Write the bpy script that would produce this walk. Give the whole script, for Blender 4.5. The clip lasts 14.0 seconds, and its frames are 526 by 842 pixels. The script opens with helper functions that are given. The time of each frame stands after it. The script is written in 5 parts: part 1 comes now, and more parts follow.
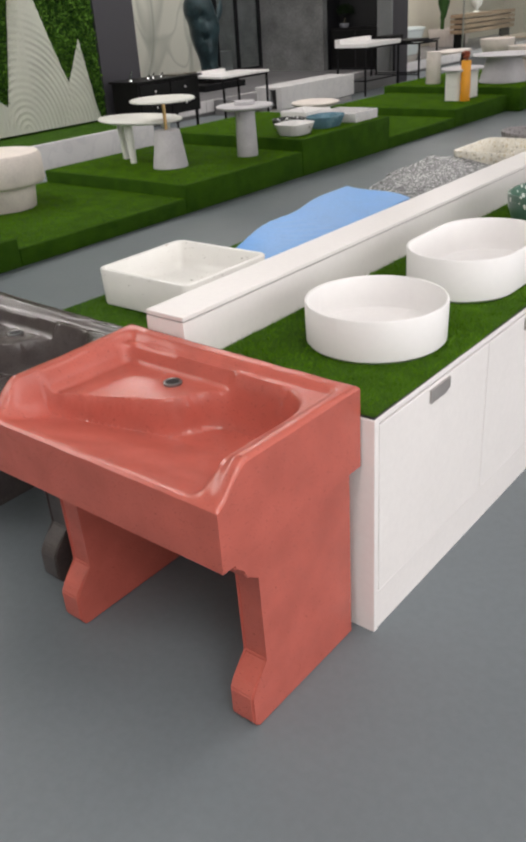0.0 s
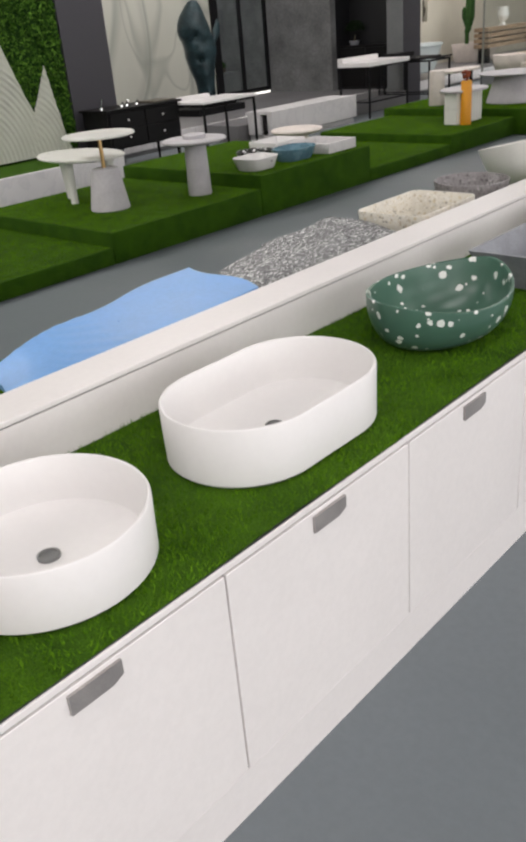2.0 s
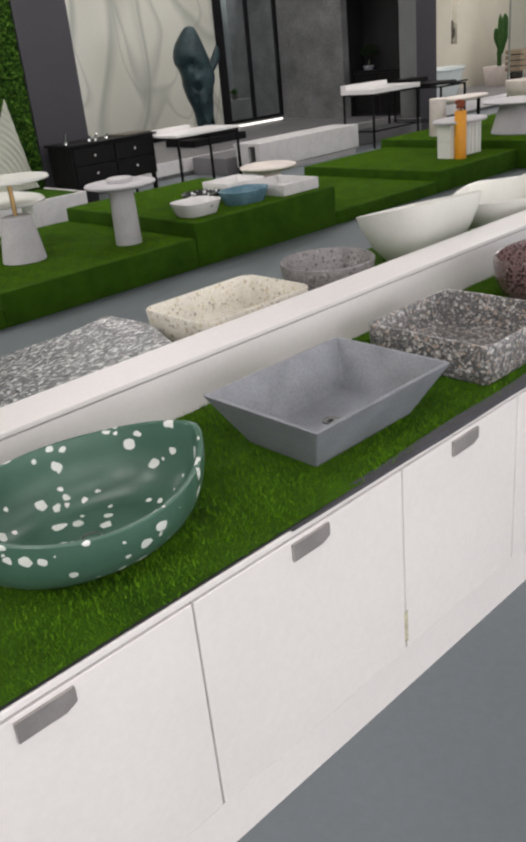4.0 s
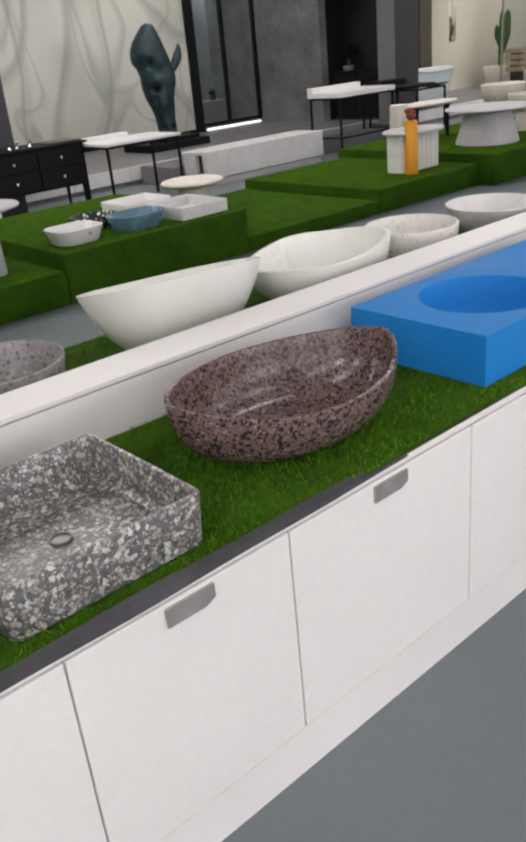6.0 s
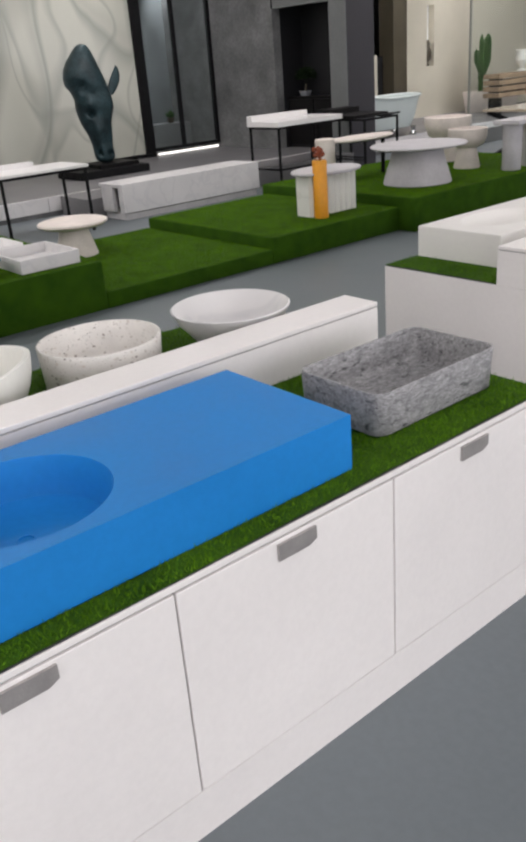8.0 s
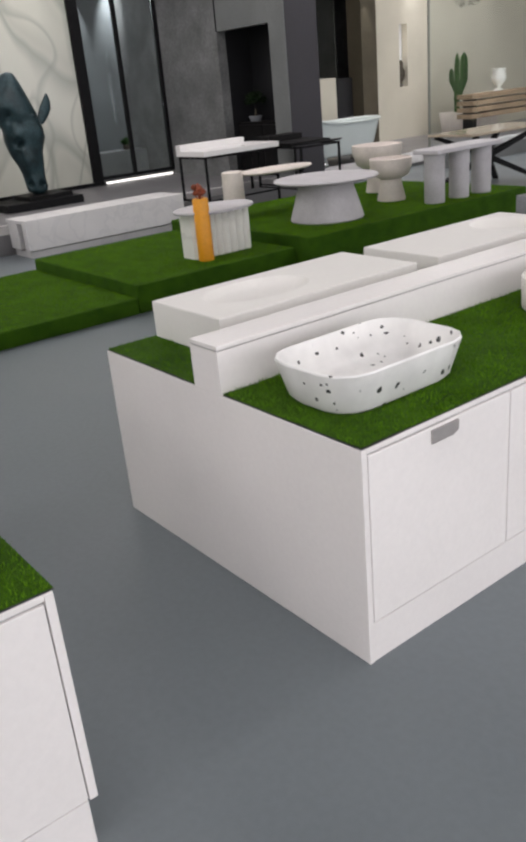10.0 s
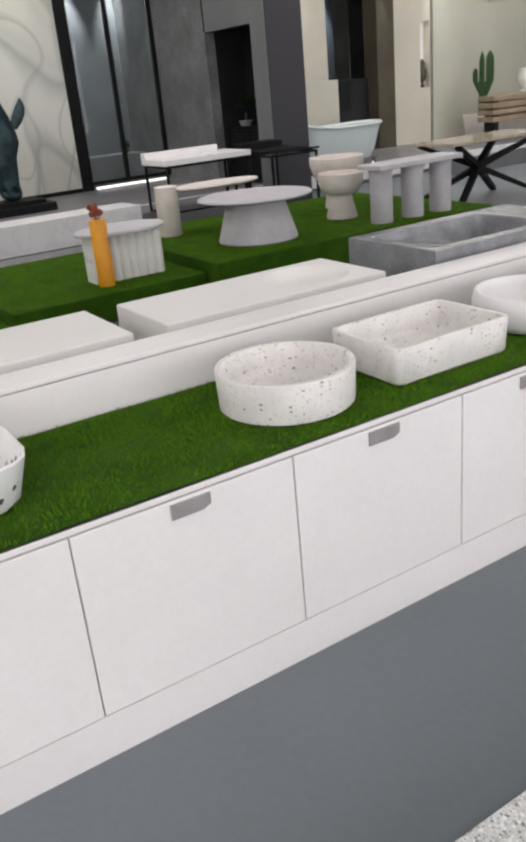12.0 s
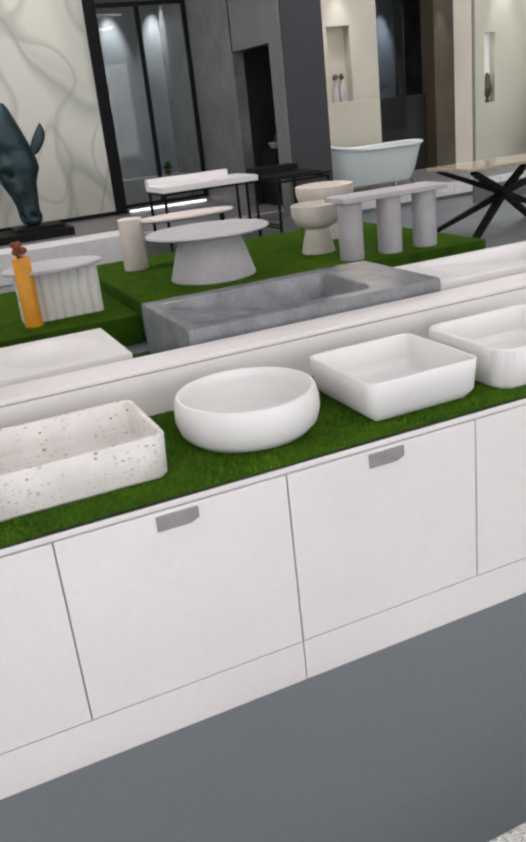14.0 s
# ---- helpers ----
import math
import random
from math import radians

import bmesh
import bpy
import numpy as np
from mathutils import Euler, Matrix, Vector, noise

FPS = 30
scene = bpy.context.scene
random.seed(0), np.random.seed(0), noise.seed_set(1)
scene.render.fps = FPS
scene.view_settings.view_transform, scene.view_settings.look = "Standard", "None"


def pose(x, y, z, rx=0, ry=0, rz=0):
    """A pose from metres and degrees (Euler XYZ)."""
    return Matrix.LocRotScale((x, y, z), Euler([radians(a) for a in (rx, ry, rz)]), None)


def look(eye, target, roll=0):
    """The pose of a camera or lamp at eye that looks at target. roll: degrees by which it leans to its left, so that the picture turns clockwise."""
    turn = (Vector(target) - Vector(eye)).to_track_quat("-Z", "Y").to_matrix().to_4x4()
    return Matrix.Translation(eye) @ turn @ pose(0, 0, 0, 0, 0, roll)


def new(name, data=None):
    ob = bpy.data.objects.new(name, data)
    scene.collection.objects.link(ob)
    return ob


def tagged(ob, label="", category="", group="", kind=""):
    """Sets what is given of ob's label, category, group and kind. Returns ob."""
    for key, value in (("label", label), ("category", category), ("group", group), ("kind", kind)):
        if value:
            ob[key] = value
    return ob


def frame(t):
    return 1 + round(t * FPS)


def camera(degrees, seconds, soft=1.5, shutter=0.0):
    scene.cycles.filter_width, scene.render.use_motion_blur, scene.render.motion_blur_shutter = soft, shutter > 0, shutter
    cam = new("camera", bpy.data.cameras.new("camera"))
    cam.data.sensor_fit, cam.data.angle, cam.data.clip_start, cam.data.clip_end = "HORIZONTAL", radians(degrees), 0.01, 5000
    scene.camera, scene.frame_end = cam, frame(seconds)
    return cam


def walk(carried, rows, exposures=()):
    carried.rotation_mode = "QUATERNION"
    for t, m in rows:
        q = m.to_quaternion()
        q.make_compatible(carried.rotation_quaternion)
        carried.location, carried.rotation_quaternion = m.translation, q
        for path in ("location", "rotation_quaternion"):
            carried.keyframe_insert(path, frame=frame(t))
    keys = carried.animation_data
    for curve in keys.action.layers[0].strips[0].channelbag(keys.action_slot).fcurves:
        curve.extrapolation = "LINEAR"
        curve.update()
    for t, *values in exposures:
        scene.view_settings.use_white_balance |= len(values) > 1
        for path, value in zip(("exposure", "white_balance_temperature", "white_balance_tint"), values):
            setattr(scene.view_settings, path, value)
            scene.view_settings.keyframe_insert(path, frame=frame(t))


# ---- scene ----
cam = camera(35.9, 14.0, soft=3.6)
PATH = [
    (0, (-0.059, -0.052, 1.525), (-1.21, 1.3, 0.605), -3.9),
    (0.5, (-0.1, 0.223, 1.51), (-1.271, 1.566, 0.602), -4.3),
    (1, (-0.067, 0.569, 1.482), (-1.257, 1.902, 0.583), -4.7),
    (1.5, (-0.052, 0.899, 1.479), (-1.271, 2.21, 0.588), -5.2),
    (2, (-0.05, 1.214, 1.508), (-1.297, 2.503, 0.624), -5.2),
    (4.5, (0.037, 2.886, 1.47), (-1.337, 4.08, 0.642), -5.7),
    (5, (0.049, 3.221, 1.462), (-1.335, 4.402, 0.631), -5.3),
    (5.5, (0.068, 3.562, 1.464), (-1.325, 4.728, 0.627), -5.4),
    (6, (0.047, 3.906, 1.46), (-1.354, 5.061, 0.621), -5.7),
    (6.5, (0.077, 4.244, 1.476), (-1.329, 5.392, 0.638), -5.7),
    (7, (0.094, 4.595, 1.472), (-1.319, 5.742, 0.642), -5.5),
    (7.5, (0.092, 4.956, 1.488), (-1.327, 6.1, 0.666), -5.1),
    (8, (0.135, 5.313, 1.495), (-1.298, 6.449, 0.685), -4.6),
    (8.5, (0.15, 5.662, 1.494), (-1.303, 6.782, 0.701), -4.4),
    (9, (0.218, 6.005, 1.487), (-1.249, 7.12, 0.709), -4.9),
    (11.5, (0.536, 7.768, 1.481), (-1.015, 8.768, 0.71), -5.5),
    (12, (0.603, 8.116, 1.489), (-0.984, 9.061, 0.722), -5.5),
    (12.5, (0.622, 8.467, 1.489), (-1.007, 9.347, 0.733), -5.6),
    (13, (0.693, 8.826, 1.481), (-0.985, 9.626, 0.743), -6.1),
    (13.5, (0.716, 9.189, 1.466), (-0.99, 9.932, 0.735), -6.3),
    (14, (0.73, 9.554, 1.471), (-0.999, 10.259, 0.754), -6.4),
]
walk(cam, [(t, look(eye, target, roll)) for t, eye, target, roll in PATH],
     [(0, 0.0, 6620, 10), (1, -0.06, 6600, 10), (2.2, -0.08, 6580, 11), (5, -0.02, 6540, 11), (9, 0.0, 6460, 12), (14, 0.0, 6450, 12)])

# ---- light: unseen ceiling panels and windows, added; spots in the glazed shower bays ----
world = bpy.data.worlds.new("world")
world.use_nodes = True
world.node_tree.nodes["Background"].inputs[0].default_value = (0.75, 0.85, 1.0, 1)
world.node_tree.nodes["Background"].inputs[1].default_value = 0.6
scene.world = world
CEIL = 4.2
# Ceiling lamps are out of view; their places and watts are made up.
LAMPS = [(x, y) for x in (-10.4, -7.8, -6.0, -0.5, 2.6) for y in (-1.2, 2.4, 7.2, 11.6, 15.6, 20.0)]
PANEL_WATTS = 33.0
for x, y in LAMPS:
    lamp = bpy.data.lights.new("added_panel_lamp", "AREA")
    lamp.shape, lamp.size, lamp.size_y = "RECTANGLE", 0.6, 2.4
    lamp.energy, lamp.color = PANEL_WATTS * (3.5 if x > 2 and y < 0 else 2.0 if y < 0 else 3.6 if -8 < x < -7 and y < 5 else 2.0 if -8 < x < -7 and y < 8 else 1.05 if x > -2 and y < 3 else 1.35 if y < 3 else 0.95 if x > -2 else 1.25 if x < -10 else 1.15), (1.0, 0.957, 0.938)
    new("added_panel_lamp", lamp).matrix_world = pose(x, y, CEIL - 0.075)
# Unseen windows, added to light the counter fronts from the side.
WINDOWS = (-2.6, 2.0, 6.6, 11.2, 15.8, 20.4)
WINDOW_WATTS = 91.0
for y in WINDOWS:
    lamp = bpy.data.lights.new("window_light", "AREA")
    lamp.shape, lamp.size, lamp.size_y = "RECTANGLE", 3.9, 2.9
    lamp.energy, lamp.color = WINDOW_WATTS, (1.0, 0.975, 0.965)
    new("window_light", lamp).matrix_world = look((4.9, y, 1.85), (0, y, 1.85))
# Both spots at x -10.8 are added to brighten the beige walls.
for x, y, z, w in ((-12.45, 13.22, 3.35, 300), (-12.45, 13.92, 3.35, 300), (-12.25, 17.92, 3.1, 300), (-10.8, 16.3, 3.35, 36), (-10.8, 19.4, 3.35, 46), (-10.9, 18.12, 2.85, 40)):
    lamp = bpy.data.lights.new("spot_lamp", "SPOT")
    lamp.energy, lamp.spot_size, lamp.spot_blend, lamp.shadow_soft_size = w, radians(42), 0.9, 0.03
    new("spot_lamp", lamp).matrix_world = look((x, y, z), (x - (0.35 if z > 3 else 0.13), y, z - 1.45))


# ---- materials ----
def nodes_of(name):
    m = bpy.data.materials.new(name)
    m.use_nodes = True
    return m, m.node_tree, m.node_tree.nodes["Principled BSDF"]


def lin(r, g, b):
    return tuple(((c / 255 + 0.055) / 1.055) ** 2.4 if c > 10 else c / 3294.6 for c in (r, g, b)) + (1,)


def coords(nt, scale):
    tc = nt.nodes.new("ShaderNodeTexCoord")
    mp = nt.nodes.new("ShaderNodeMapping")
    mp.inputs["Scale"].default_value = scale if isinstance(scale, tuple) else (scale,) * 3
    nt.links.new(tc.outputs["Object"], mp.inputs[0])
    return mp.outputs[0]


def noise_tex(nt, vec, scale, detail=4.0, rough=0.55, dist=0.0):
    n = nt.nodes.new("ShaderNodeTexNoise")
    n.inputs["Scale"].default_value, n.inputs["Detail"].default_value = scale, detail
    n.inputs["Roughness"].default_value, n.inputs["Distortion"].default_value = rough, dist
    nt.links.new(vec, n.inputs["Vector"])
    return n.outputs[0]


def ramp(nt, fac, stops):
    r = nt.nodes.new("ShaderNodeValToRGB")
    el = r.color_ramp.elements
    while len(el) < len(stops):
        el.new(0.5)
    for e, (p, c) in zip(el, stops):
        e.position, e.color = p, c if len(c) == 4 else (*c, 1)
    nt.links.new(fac, r.inputs[0])
    return r.outputs[0]


def mix(nt, fac, a, b, mode="MIX"):
    n = nt.nodes.new("ShaderNodeMix")
    n.data_type, n.blend_type = "RGBA", mode
    for sock, v in ((n.inputs[0], fac), (n.inputs[6], a), (n.inputs[7], b)):
        if isinstance(v, (int, float, tuple)):
            sock.default_value = v
        else:
            nt.links.new(v, sock)
    return n.outputs[2]


def bump(nt, bsdf, height, strength, dist=0.01):
    b = nt.nodes.new("ShaderNodeBump")
    b.inputs["Strength"].default_value, b.inputs["Distance"].default_value = strength, dist
    nt.links.new(height, b.inputs["Height"])
    nt.links.new(b.outputs[0], bsdf.inputs["Normal"])


def painted(name, col, rough=0.4, vary=0.06, scale=3.0, bump_s=0.05, metal=0.0, fine=60.0):
    """A plain surface with broad tone drift, fine grain and uneven gloss."""
    m, nt, p = nodes_of(name)
    v = coords(nt, 1.0)
    broad, grain = noise_tex(nt, v, scale, 5), noise_tex(nt, v, fine, 3)
    dark = tuple(c * (1 - vary * 1.6) for c in col[:3]) + (1,)
    lite = tuple(min(1, c * (1 + vary)) for c in col[:3]) + (1,)
    c1 = ramp(nt, broad, [(0.3, dark), (0.7, lite)])
    c2 = ramp(nt, grain, [(0.35, (1 - vary,) * 3), (0.65, (1, 1, 1))])
    nt.links.new(mix(nt, 1.0, c1, c2, "MULTIPLY"), p.inputs["Base Color"])
    rr = ramp(nt, broad, [(0.3, (rough * 0.85,) * 3), (0.7, (min(1, rough * 1.2),) * 3)])
    nt.links.new(rr, p.inputs["Roughness"])
    p.inputs["Metallic"].default_value = metal
    if bump_s:
        bump(nt, p, grain, bump_s, 0.004)
    return m


def terrazzo(name, base, chips, scale, cover=0.45, rough=0.3, second=None, stretch=(1, 1, 1), vary=0.1):
    """Stone chips of several colours cast in a ground colour, at one or two sizes."""
    m, nt, p = nodes_of(name)
    v = coords(nt, stretch)
    wob = nt.nodes.new("ShaderNodeVectorMath")
    wob.operation = "ADD"
    nz = nt.nodes.new("ShaderNodeTexNoise")
    nz.inputs["Scale"].default_value = scale * 1.3
    nt.links.new(v, nz.inputs["Vector"])
    sc = nt.nodes.new("ShaderNodeVectorMath")
    sc.operation, sc.inputs[3].default_value = "SCALE", 0.55 / scale
    nt.links.new(nz.outputs[1], sc.inputs[0])
    nt.links.new(v, wob.inputs[0])
    nt.links.new(sc.outputs[0], wob.inputs[1])
    ground = ramp(nt, noise_tex(nt, v, 9.0, 6), [(0.3, tuple(c * (1 - vary) for c in base[:3])), (0.7, tuple(min(1, c * (1 + vary)) for c in base[:3]))])
    out = ground
    for k, (s, cov) in enumerate([(scale, cover)] + ([second] if second else [])):
        vo = nt.nodes.new("ShaderNodeTexVoronoi")
        vo.inputs["Scale"].default_value = s
        nt.links.new(wob.outputs[0], vo.inputs["Vector"])
        sep = nt.nodes.new("ShaderNodeSeparateColor")
        nt.links.new(vo.outputs["Color"], sep.inputs[0])
        n = len(chips)
        stops = [(i / n, c) for i, c in enumerate(chips)]
        cr = ramp(nt, sep.outputs[0], stops)
        cr.node.color_ramp.interpolation = "CONSTANT"
        size = nt.nodes.new("ShaderNodeMath")
        size.operation, size.inputs[1].default_value = "MULTIPLY", cov
        nt.links.new(sep.outputs[1], size.inputs[0])
        lt = nt.nodes.new("ShaderNodeMath")
        lt.operation = "LESS_THAN"
        nt.links.new(vo.outputs["Distance"], lt.inputs[0])
        nt.links.new(size.outputs[0], lt.inputs[1])
        out = mix(nt, lt.outputs[0], out, cr)
    nt.links.new(out, p.inputs["Base Color"])
    p.inputs["Roughness"].default_value = rough
    bump(nt, p, noise_tex(nt, v, scale * 2, 3), 0.06, 0.003)
    return m


def marble(name, base, vein, scale=2.0, rough=0.25, width=0.03, dist=1.5, amount=0.8):
    m, nt, p = nodes_of(name)
    v = coords(nt, 1.0)
    n = noise_tex(nt, v, scale, 3, 0.5, dist)
    veins = ramp(nt, n, [(0.5 - width, (0, 0, 0)), (0.5, (amount,) * 3), (0.5 + width, (0, 0, 0))])
    cloud = ramp(nt, noise_tex(nt, v, scale * 0.7, 5), [(0.3, tuple(c * 0.9 for c in base[:3])), (0.7, base)])
    nt.links.new(mix(nt, veins, cloud, vein), p.inputs["Base Color"])
    p.inputs["Roughness"].default_value = rough
    return m


def veined_slab(name, base, vein):
    """Broad flowing veins, soft on one side and fine on the other, over a clouded ground."""
    m, nt, p = nodes_of(name)
    v = coords(nt, (1.0, 1.0, 0.55))
    out = ramp(nt, noise_tex(nt, v, 0.9, 5), [(0.3, tuple(c * 0.9 for c in base[:3])), (0.7, base)])
    for scale, width, amount, off in ((0.62, 0.03, 0.7, 0.5), (0.62, 0.07, 0.32, 0.53), (0.95, 0.024, 0.5, 0.43), (0.45, 0.018, 0.8, 0.58), (0.45, 0.022, 0.7, 0.47), (0.75, 0.028, 0.55, 0.56)):
        n = noise_tex(nt, v, scale, 1.0, 0.3, 0.45)
        f = ramp(nt, n, [(off - width, (0, 0, 0)), (off, (amount,) * 3), (off + width * 0.5, (0, 0, 0))])
        out = mix(nt, f, out, vein)
    nt.links.new(out, p.inputs["Base Color"])
    p.inputs["Roughness"].default_value = 0.22
    return m


def granite(name):
    """Fine streaked grain with dark pits and pale flecks."""
    m, nt, p = nodes_of(name)
    v = coords(nt, (1.0, 0.45, 1.25))
    streak = ramp(nt, noise_tex(nt, v, 85.0, 7, 0.7, 0.6), [(0.32, (0.12, 0.118, 0.125)), (0.5, (0.25, 0.245, 0.255)), (0.7, (0.42, 0.41, 0.42))])
    fleck = ramp(nt, noise_tex(nt, v, 230.0, 3, 0.7), [(0.35, (0.75, 0.75, 0.75)), (0.7, (1.15, 1.15, 1.15))])
    pits = ramp(nt, noise_tex(nt, v, 46.0, 4, 0.75), [(0.585, (0, 0, 0)), (0.65, (1, 1, 1))])
    out = mix(nt, pits, mix(nt, 1.0, streak, fleck, "MULTIPLY"), (0.045, 0.045, 0.05, 1))
    nt.links.new(out, p.inputs["Base Color"])
    p.inputs["Roughness"].default_value = 0.42
    bump(nt, p, noise_tex(nt, v, 120.0, 5), 0.15, 0.003)
    return m


def turf_material(name, deep, lit):
    m, nt, p = nodes_of(name)
    v = coords(nt, 1.0)
    patch, fine = noise_tex(nt, v, 7.0, 6, 0.6), noise_tex(nt, v, 240.0, 3, 0.7)
    c1 = ramp(nt, patch, [(0.3, deep), (0.72, lit)])
    c2 = ramp(nt, fine, [(0.32, (0.4, 0.45, 0.3)), (0.68, (1, 1, 1))])
    nt.links.new(mix(nt, 1.0, c1, c2, "MULTIPLY"), p.inputs["Base Color"])
    p.inputs["Roughness"].default_value = 0.85
    p.inputs["Specular IOR Level"].default_value = 0.15
    bump(nt, p, fine, 0.9, 0.01)
    return m


def blade_material(name, deep, lit):
    m, nt, p = nodes_of(name)
    v = coords(nt, 1.0)
    geo = nt.nodes.new("ShaderNodeNewGeometry")
    a = ramp(nt, geo.outputs["Random Per Island"], [(0.0, deep), (1.0, lit)])
    b = ramp(nt, noise_tex(nt, v, 6.0, 5, 0.6), [(0.3, (0.6, 0.62, 0.55)), (0.7, (1.1, 1.1, 1.0))])
    nt.links.new(mix(nt, 1.0, a, b, "MULTIPLY"), p.inputs["Base Color"])
    p.inputs["Roughness"].default_value = 0.7
    p.inputs["Specular IOR Level"].default_value = 0.06
    return m


def glass_material(name, tint=(0.9, 0.95, 0.95, 1)):
    m, nt, p = nodes_of(name)
    p.inputs["Base Color"].default_value = tint
    p.inputs["Transmission Weight"].default_value = 1.0
    p.inputs["Roughness"].default_value = 0.0
    p.inputs["IOR"].default_value = 1.3
    return m


def glow_material(name, col, strength):
    m, nt, p = nodes_of(name)
    p.inputs["Base Color"].default_value = (*col, 1)
    p.inputs["Emission Color"].default_value = (*col, 1)
    p.inputs["Emission Strength"].default_value = strength
    return m


M_WHITE = painted("white_lacquer", (0.805, 0.768, 0.757, 1), 0.38, 0.025, 2.0, 0.02)
M_DOOR = painted("white_door_lacquer", (0.805, 0.768, 0.757, 1), 0.34, 0.03, 1.6, 0.02)
M_GAP = painted("dark_gap", (0.42, 0.40, 0.40, 1), 0.7, 0.1, 6)
M_STAIN = painted("yellow_stain", (0.62, 0.585, 0.42, 1), 0.6, 0.2, 30)
M_HANDLE = painted("brushed_nickel", (0.42, 0.395, 0.385, 1), 0.42, 0.08, 20, 0.05, 0.6, 300)
M_FLOOR = painted("grey_epoxy", (0.147, 0.167, 0.180, 1), 0.42, 0.06, 0.8, 0.0, 0.0, 40)
M_FLOOR.node_tree.nodes["Principled BSDF"].inputs["Specular IOR Level"].default_value = 0.3
M_TURF = turf_material("artificial_turf", (0.034, 0.10, 0.003, 1), (0.09, 0.21, 0.008, 1))
M_BLADE = blade_material("turf_blade", (0.062, 0.165, 0.006, 1), (0.135, 0.285, 0.014, 1))
# Riser shade is put into this darker turf; platform tops get brighter blades.
M_TURF_FAR = turf_material("platform_turf", (0.030, 0.088, 0.002, 1), (0.062, 0.155, 0.004, 1))
M_BLADE_FAR = blade_material("platform_blade", (0.115, 0.25, 0.004, 1), (0.135, 0.285, 0.007, 1))
M_BACKING = painted("turf_backing", (0.07, 0.068, 0.078, 1), 0.6, 0.15, 8, 0.2)
M_CERAMIC = painted("matt_white_ceramic", (0.76, 0.74, 0.735, 1), 0.32, 0.015, 3, 0.01)
M_CREAM = painted("cream_stone", (0.74, 0.665, 0.615, 1), 0.55, 0.08, 6, 0.1)
M_WARMWHITE = painted("warm_white_resin", (0.80, 0.79, 0.745, 1), 0.3, 0.03, 3, 0.02)
M_SLAB = painted("white_solid_surface", (0.80, 0.775, 0.75, 1), 0.6, 0.02, 3, 0.0)
M_SLAB.node_tree.nodes["Principled BSDF"].inputs["Specular IOR Level"].default_value = 0.25
M_LILAC = painted("pale_grey_concrete", (0.52, 0.50, 0.52, 1), 0.6, 0.08, 6, 0.1)
M_GREY = painted("grey_concrete", (0.26, 0.27, 0.30, 1), 0.45, 0.16, 9, 0.12, 0.0, 140)
M_GREY_D = painted("dark_grey_stone", (0.25, 0.255, 0.27, 1), 0.2, 0.18, 8, 0.12, 0.0, 110)
M_BLUE = painted("blue_matt_resin", (0.012, 0.205, 0.58, 1), 0.5, 0.05, 3, 0.03)
M_BLUE.node_tree.nodes["Principled BSDF"].inputs["Specular IOR Level"].default_value = 0.2
M_SKY = painted("sky_blue_resin", (0.19, 0.41, 0.80, 1), 0.4, 0.06, 4, 0.05)
M_BLACK = painted("black_metal", (0.005, 0.005, 0.006, 1), 0.6, 0.1, 10, 0.02)
M_BLACK.node_tree.nodes["Principled BSDF"].inputs["Specular IOR Level"].default_value = 0.2
M_BLACKWOOD = painted("black_lacquer", (0.005, 0.0045, 0.005, 1), 0.55, 0.2, 6, 0.03)
M_BLACKWOOD.node_tree.nodes["Principled BSDF"].inputs["Specular IOR Level"].default_value = 0.2
M_CHROME = painted("chrome", (0.75, 0.75, 0.75, 1), 0.12, 0.02, 10, 0.0, 1.0)
M_DRAIN = painted("dull_chrome", (0.30, 0.30, 0.30, 1), 0.35, 0.05, 10, 0.0, 0.9)
M_GOLD = painted("brushed_gold", (0.55, 0.36, 0.16, 1), 0.3, 0.05, 10, 0.02, 0.9)
M_ORANGE = painted("orange_glaze", (0.80, 0.33, 0.01, 1), 0.4, 0.08, 8, 0.03)
M_RUST = painted("dried_flower", (0.30, 0.07, 0.03, 1), 0.8, 0.3, 40, 0.1)
M_COLUMN = painted("charcoal_cladding", (0.036, 0.034, 0.042, 1), 0.55, 0.12, 1.5, 0.03)
M_PLASTER = painted("white_plaster", (0.72, 0.71, 0.69, 1), 0.8, 0.04, 1.2, 0.06)
M_BEIGE = painted("beige_wall", (0.58, 0.545, 0.455, 1), 0.45, 0.06, 1.2, 0.04)
M_OLIVE = painted("bronze_panel", (0.08, 0.068, 0.046, 1), 0.35, 0.15, 2, 0.03)
M_GREYWALL = painted("grey_stone_tile", (0.185, 0.188, 0.189, 1), 0.4, 0.25, 2.5, 0.1, 0.0, 26)
M_SHOWER = painted("slate_shower_wall", (0.13, 0.14, 0.145, 1), 0.35, 0.15, 1.5, 0.04)
M_NIGHT = painted("blue_black_tile", (0.045, 0.055, 0.07, 1), 0.3, 0.2, 1.5, 0.04)
M_GREYPANEL = painted("grey_wall_panel", (0.16, 0.167, 0.168, 1), 0.4, 0.12, 1.5, 0.04)
# Near-black; on the recess walls it paints in shade.
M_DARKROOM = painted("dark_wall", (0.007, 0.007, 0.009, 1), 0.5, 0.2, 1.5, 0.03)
M_RAISED = painted("grey_raised_floor", (0.185, 0.18, 0.185, 1), 0.4, 0.1, 1.2, 0.03)
M_RELIEF = painted("pale_relief_plaster", (0.80, 0.81, 0.72, 1), 0.7, 0.04, 3, 0.08)
M_MOSS = blade_material("moss_leaf", (0.025, 0.08, 0.010, 1), (0.12, 0.25, 0.035, 1))
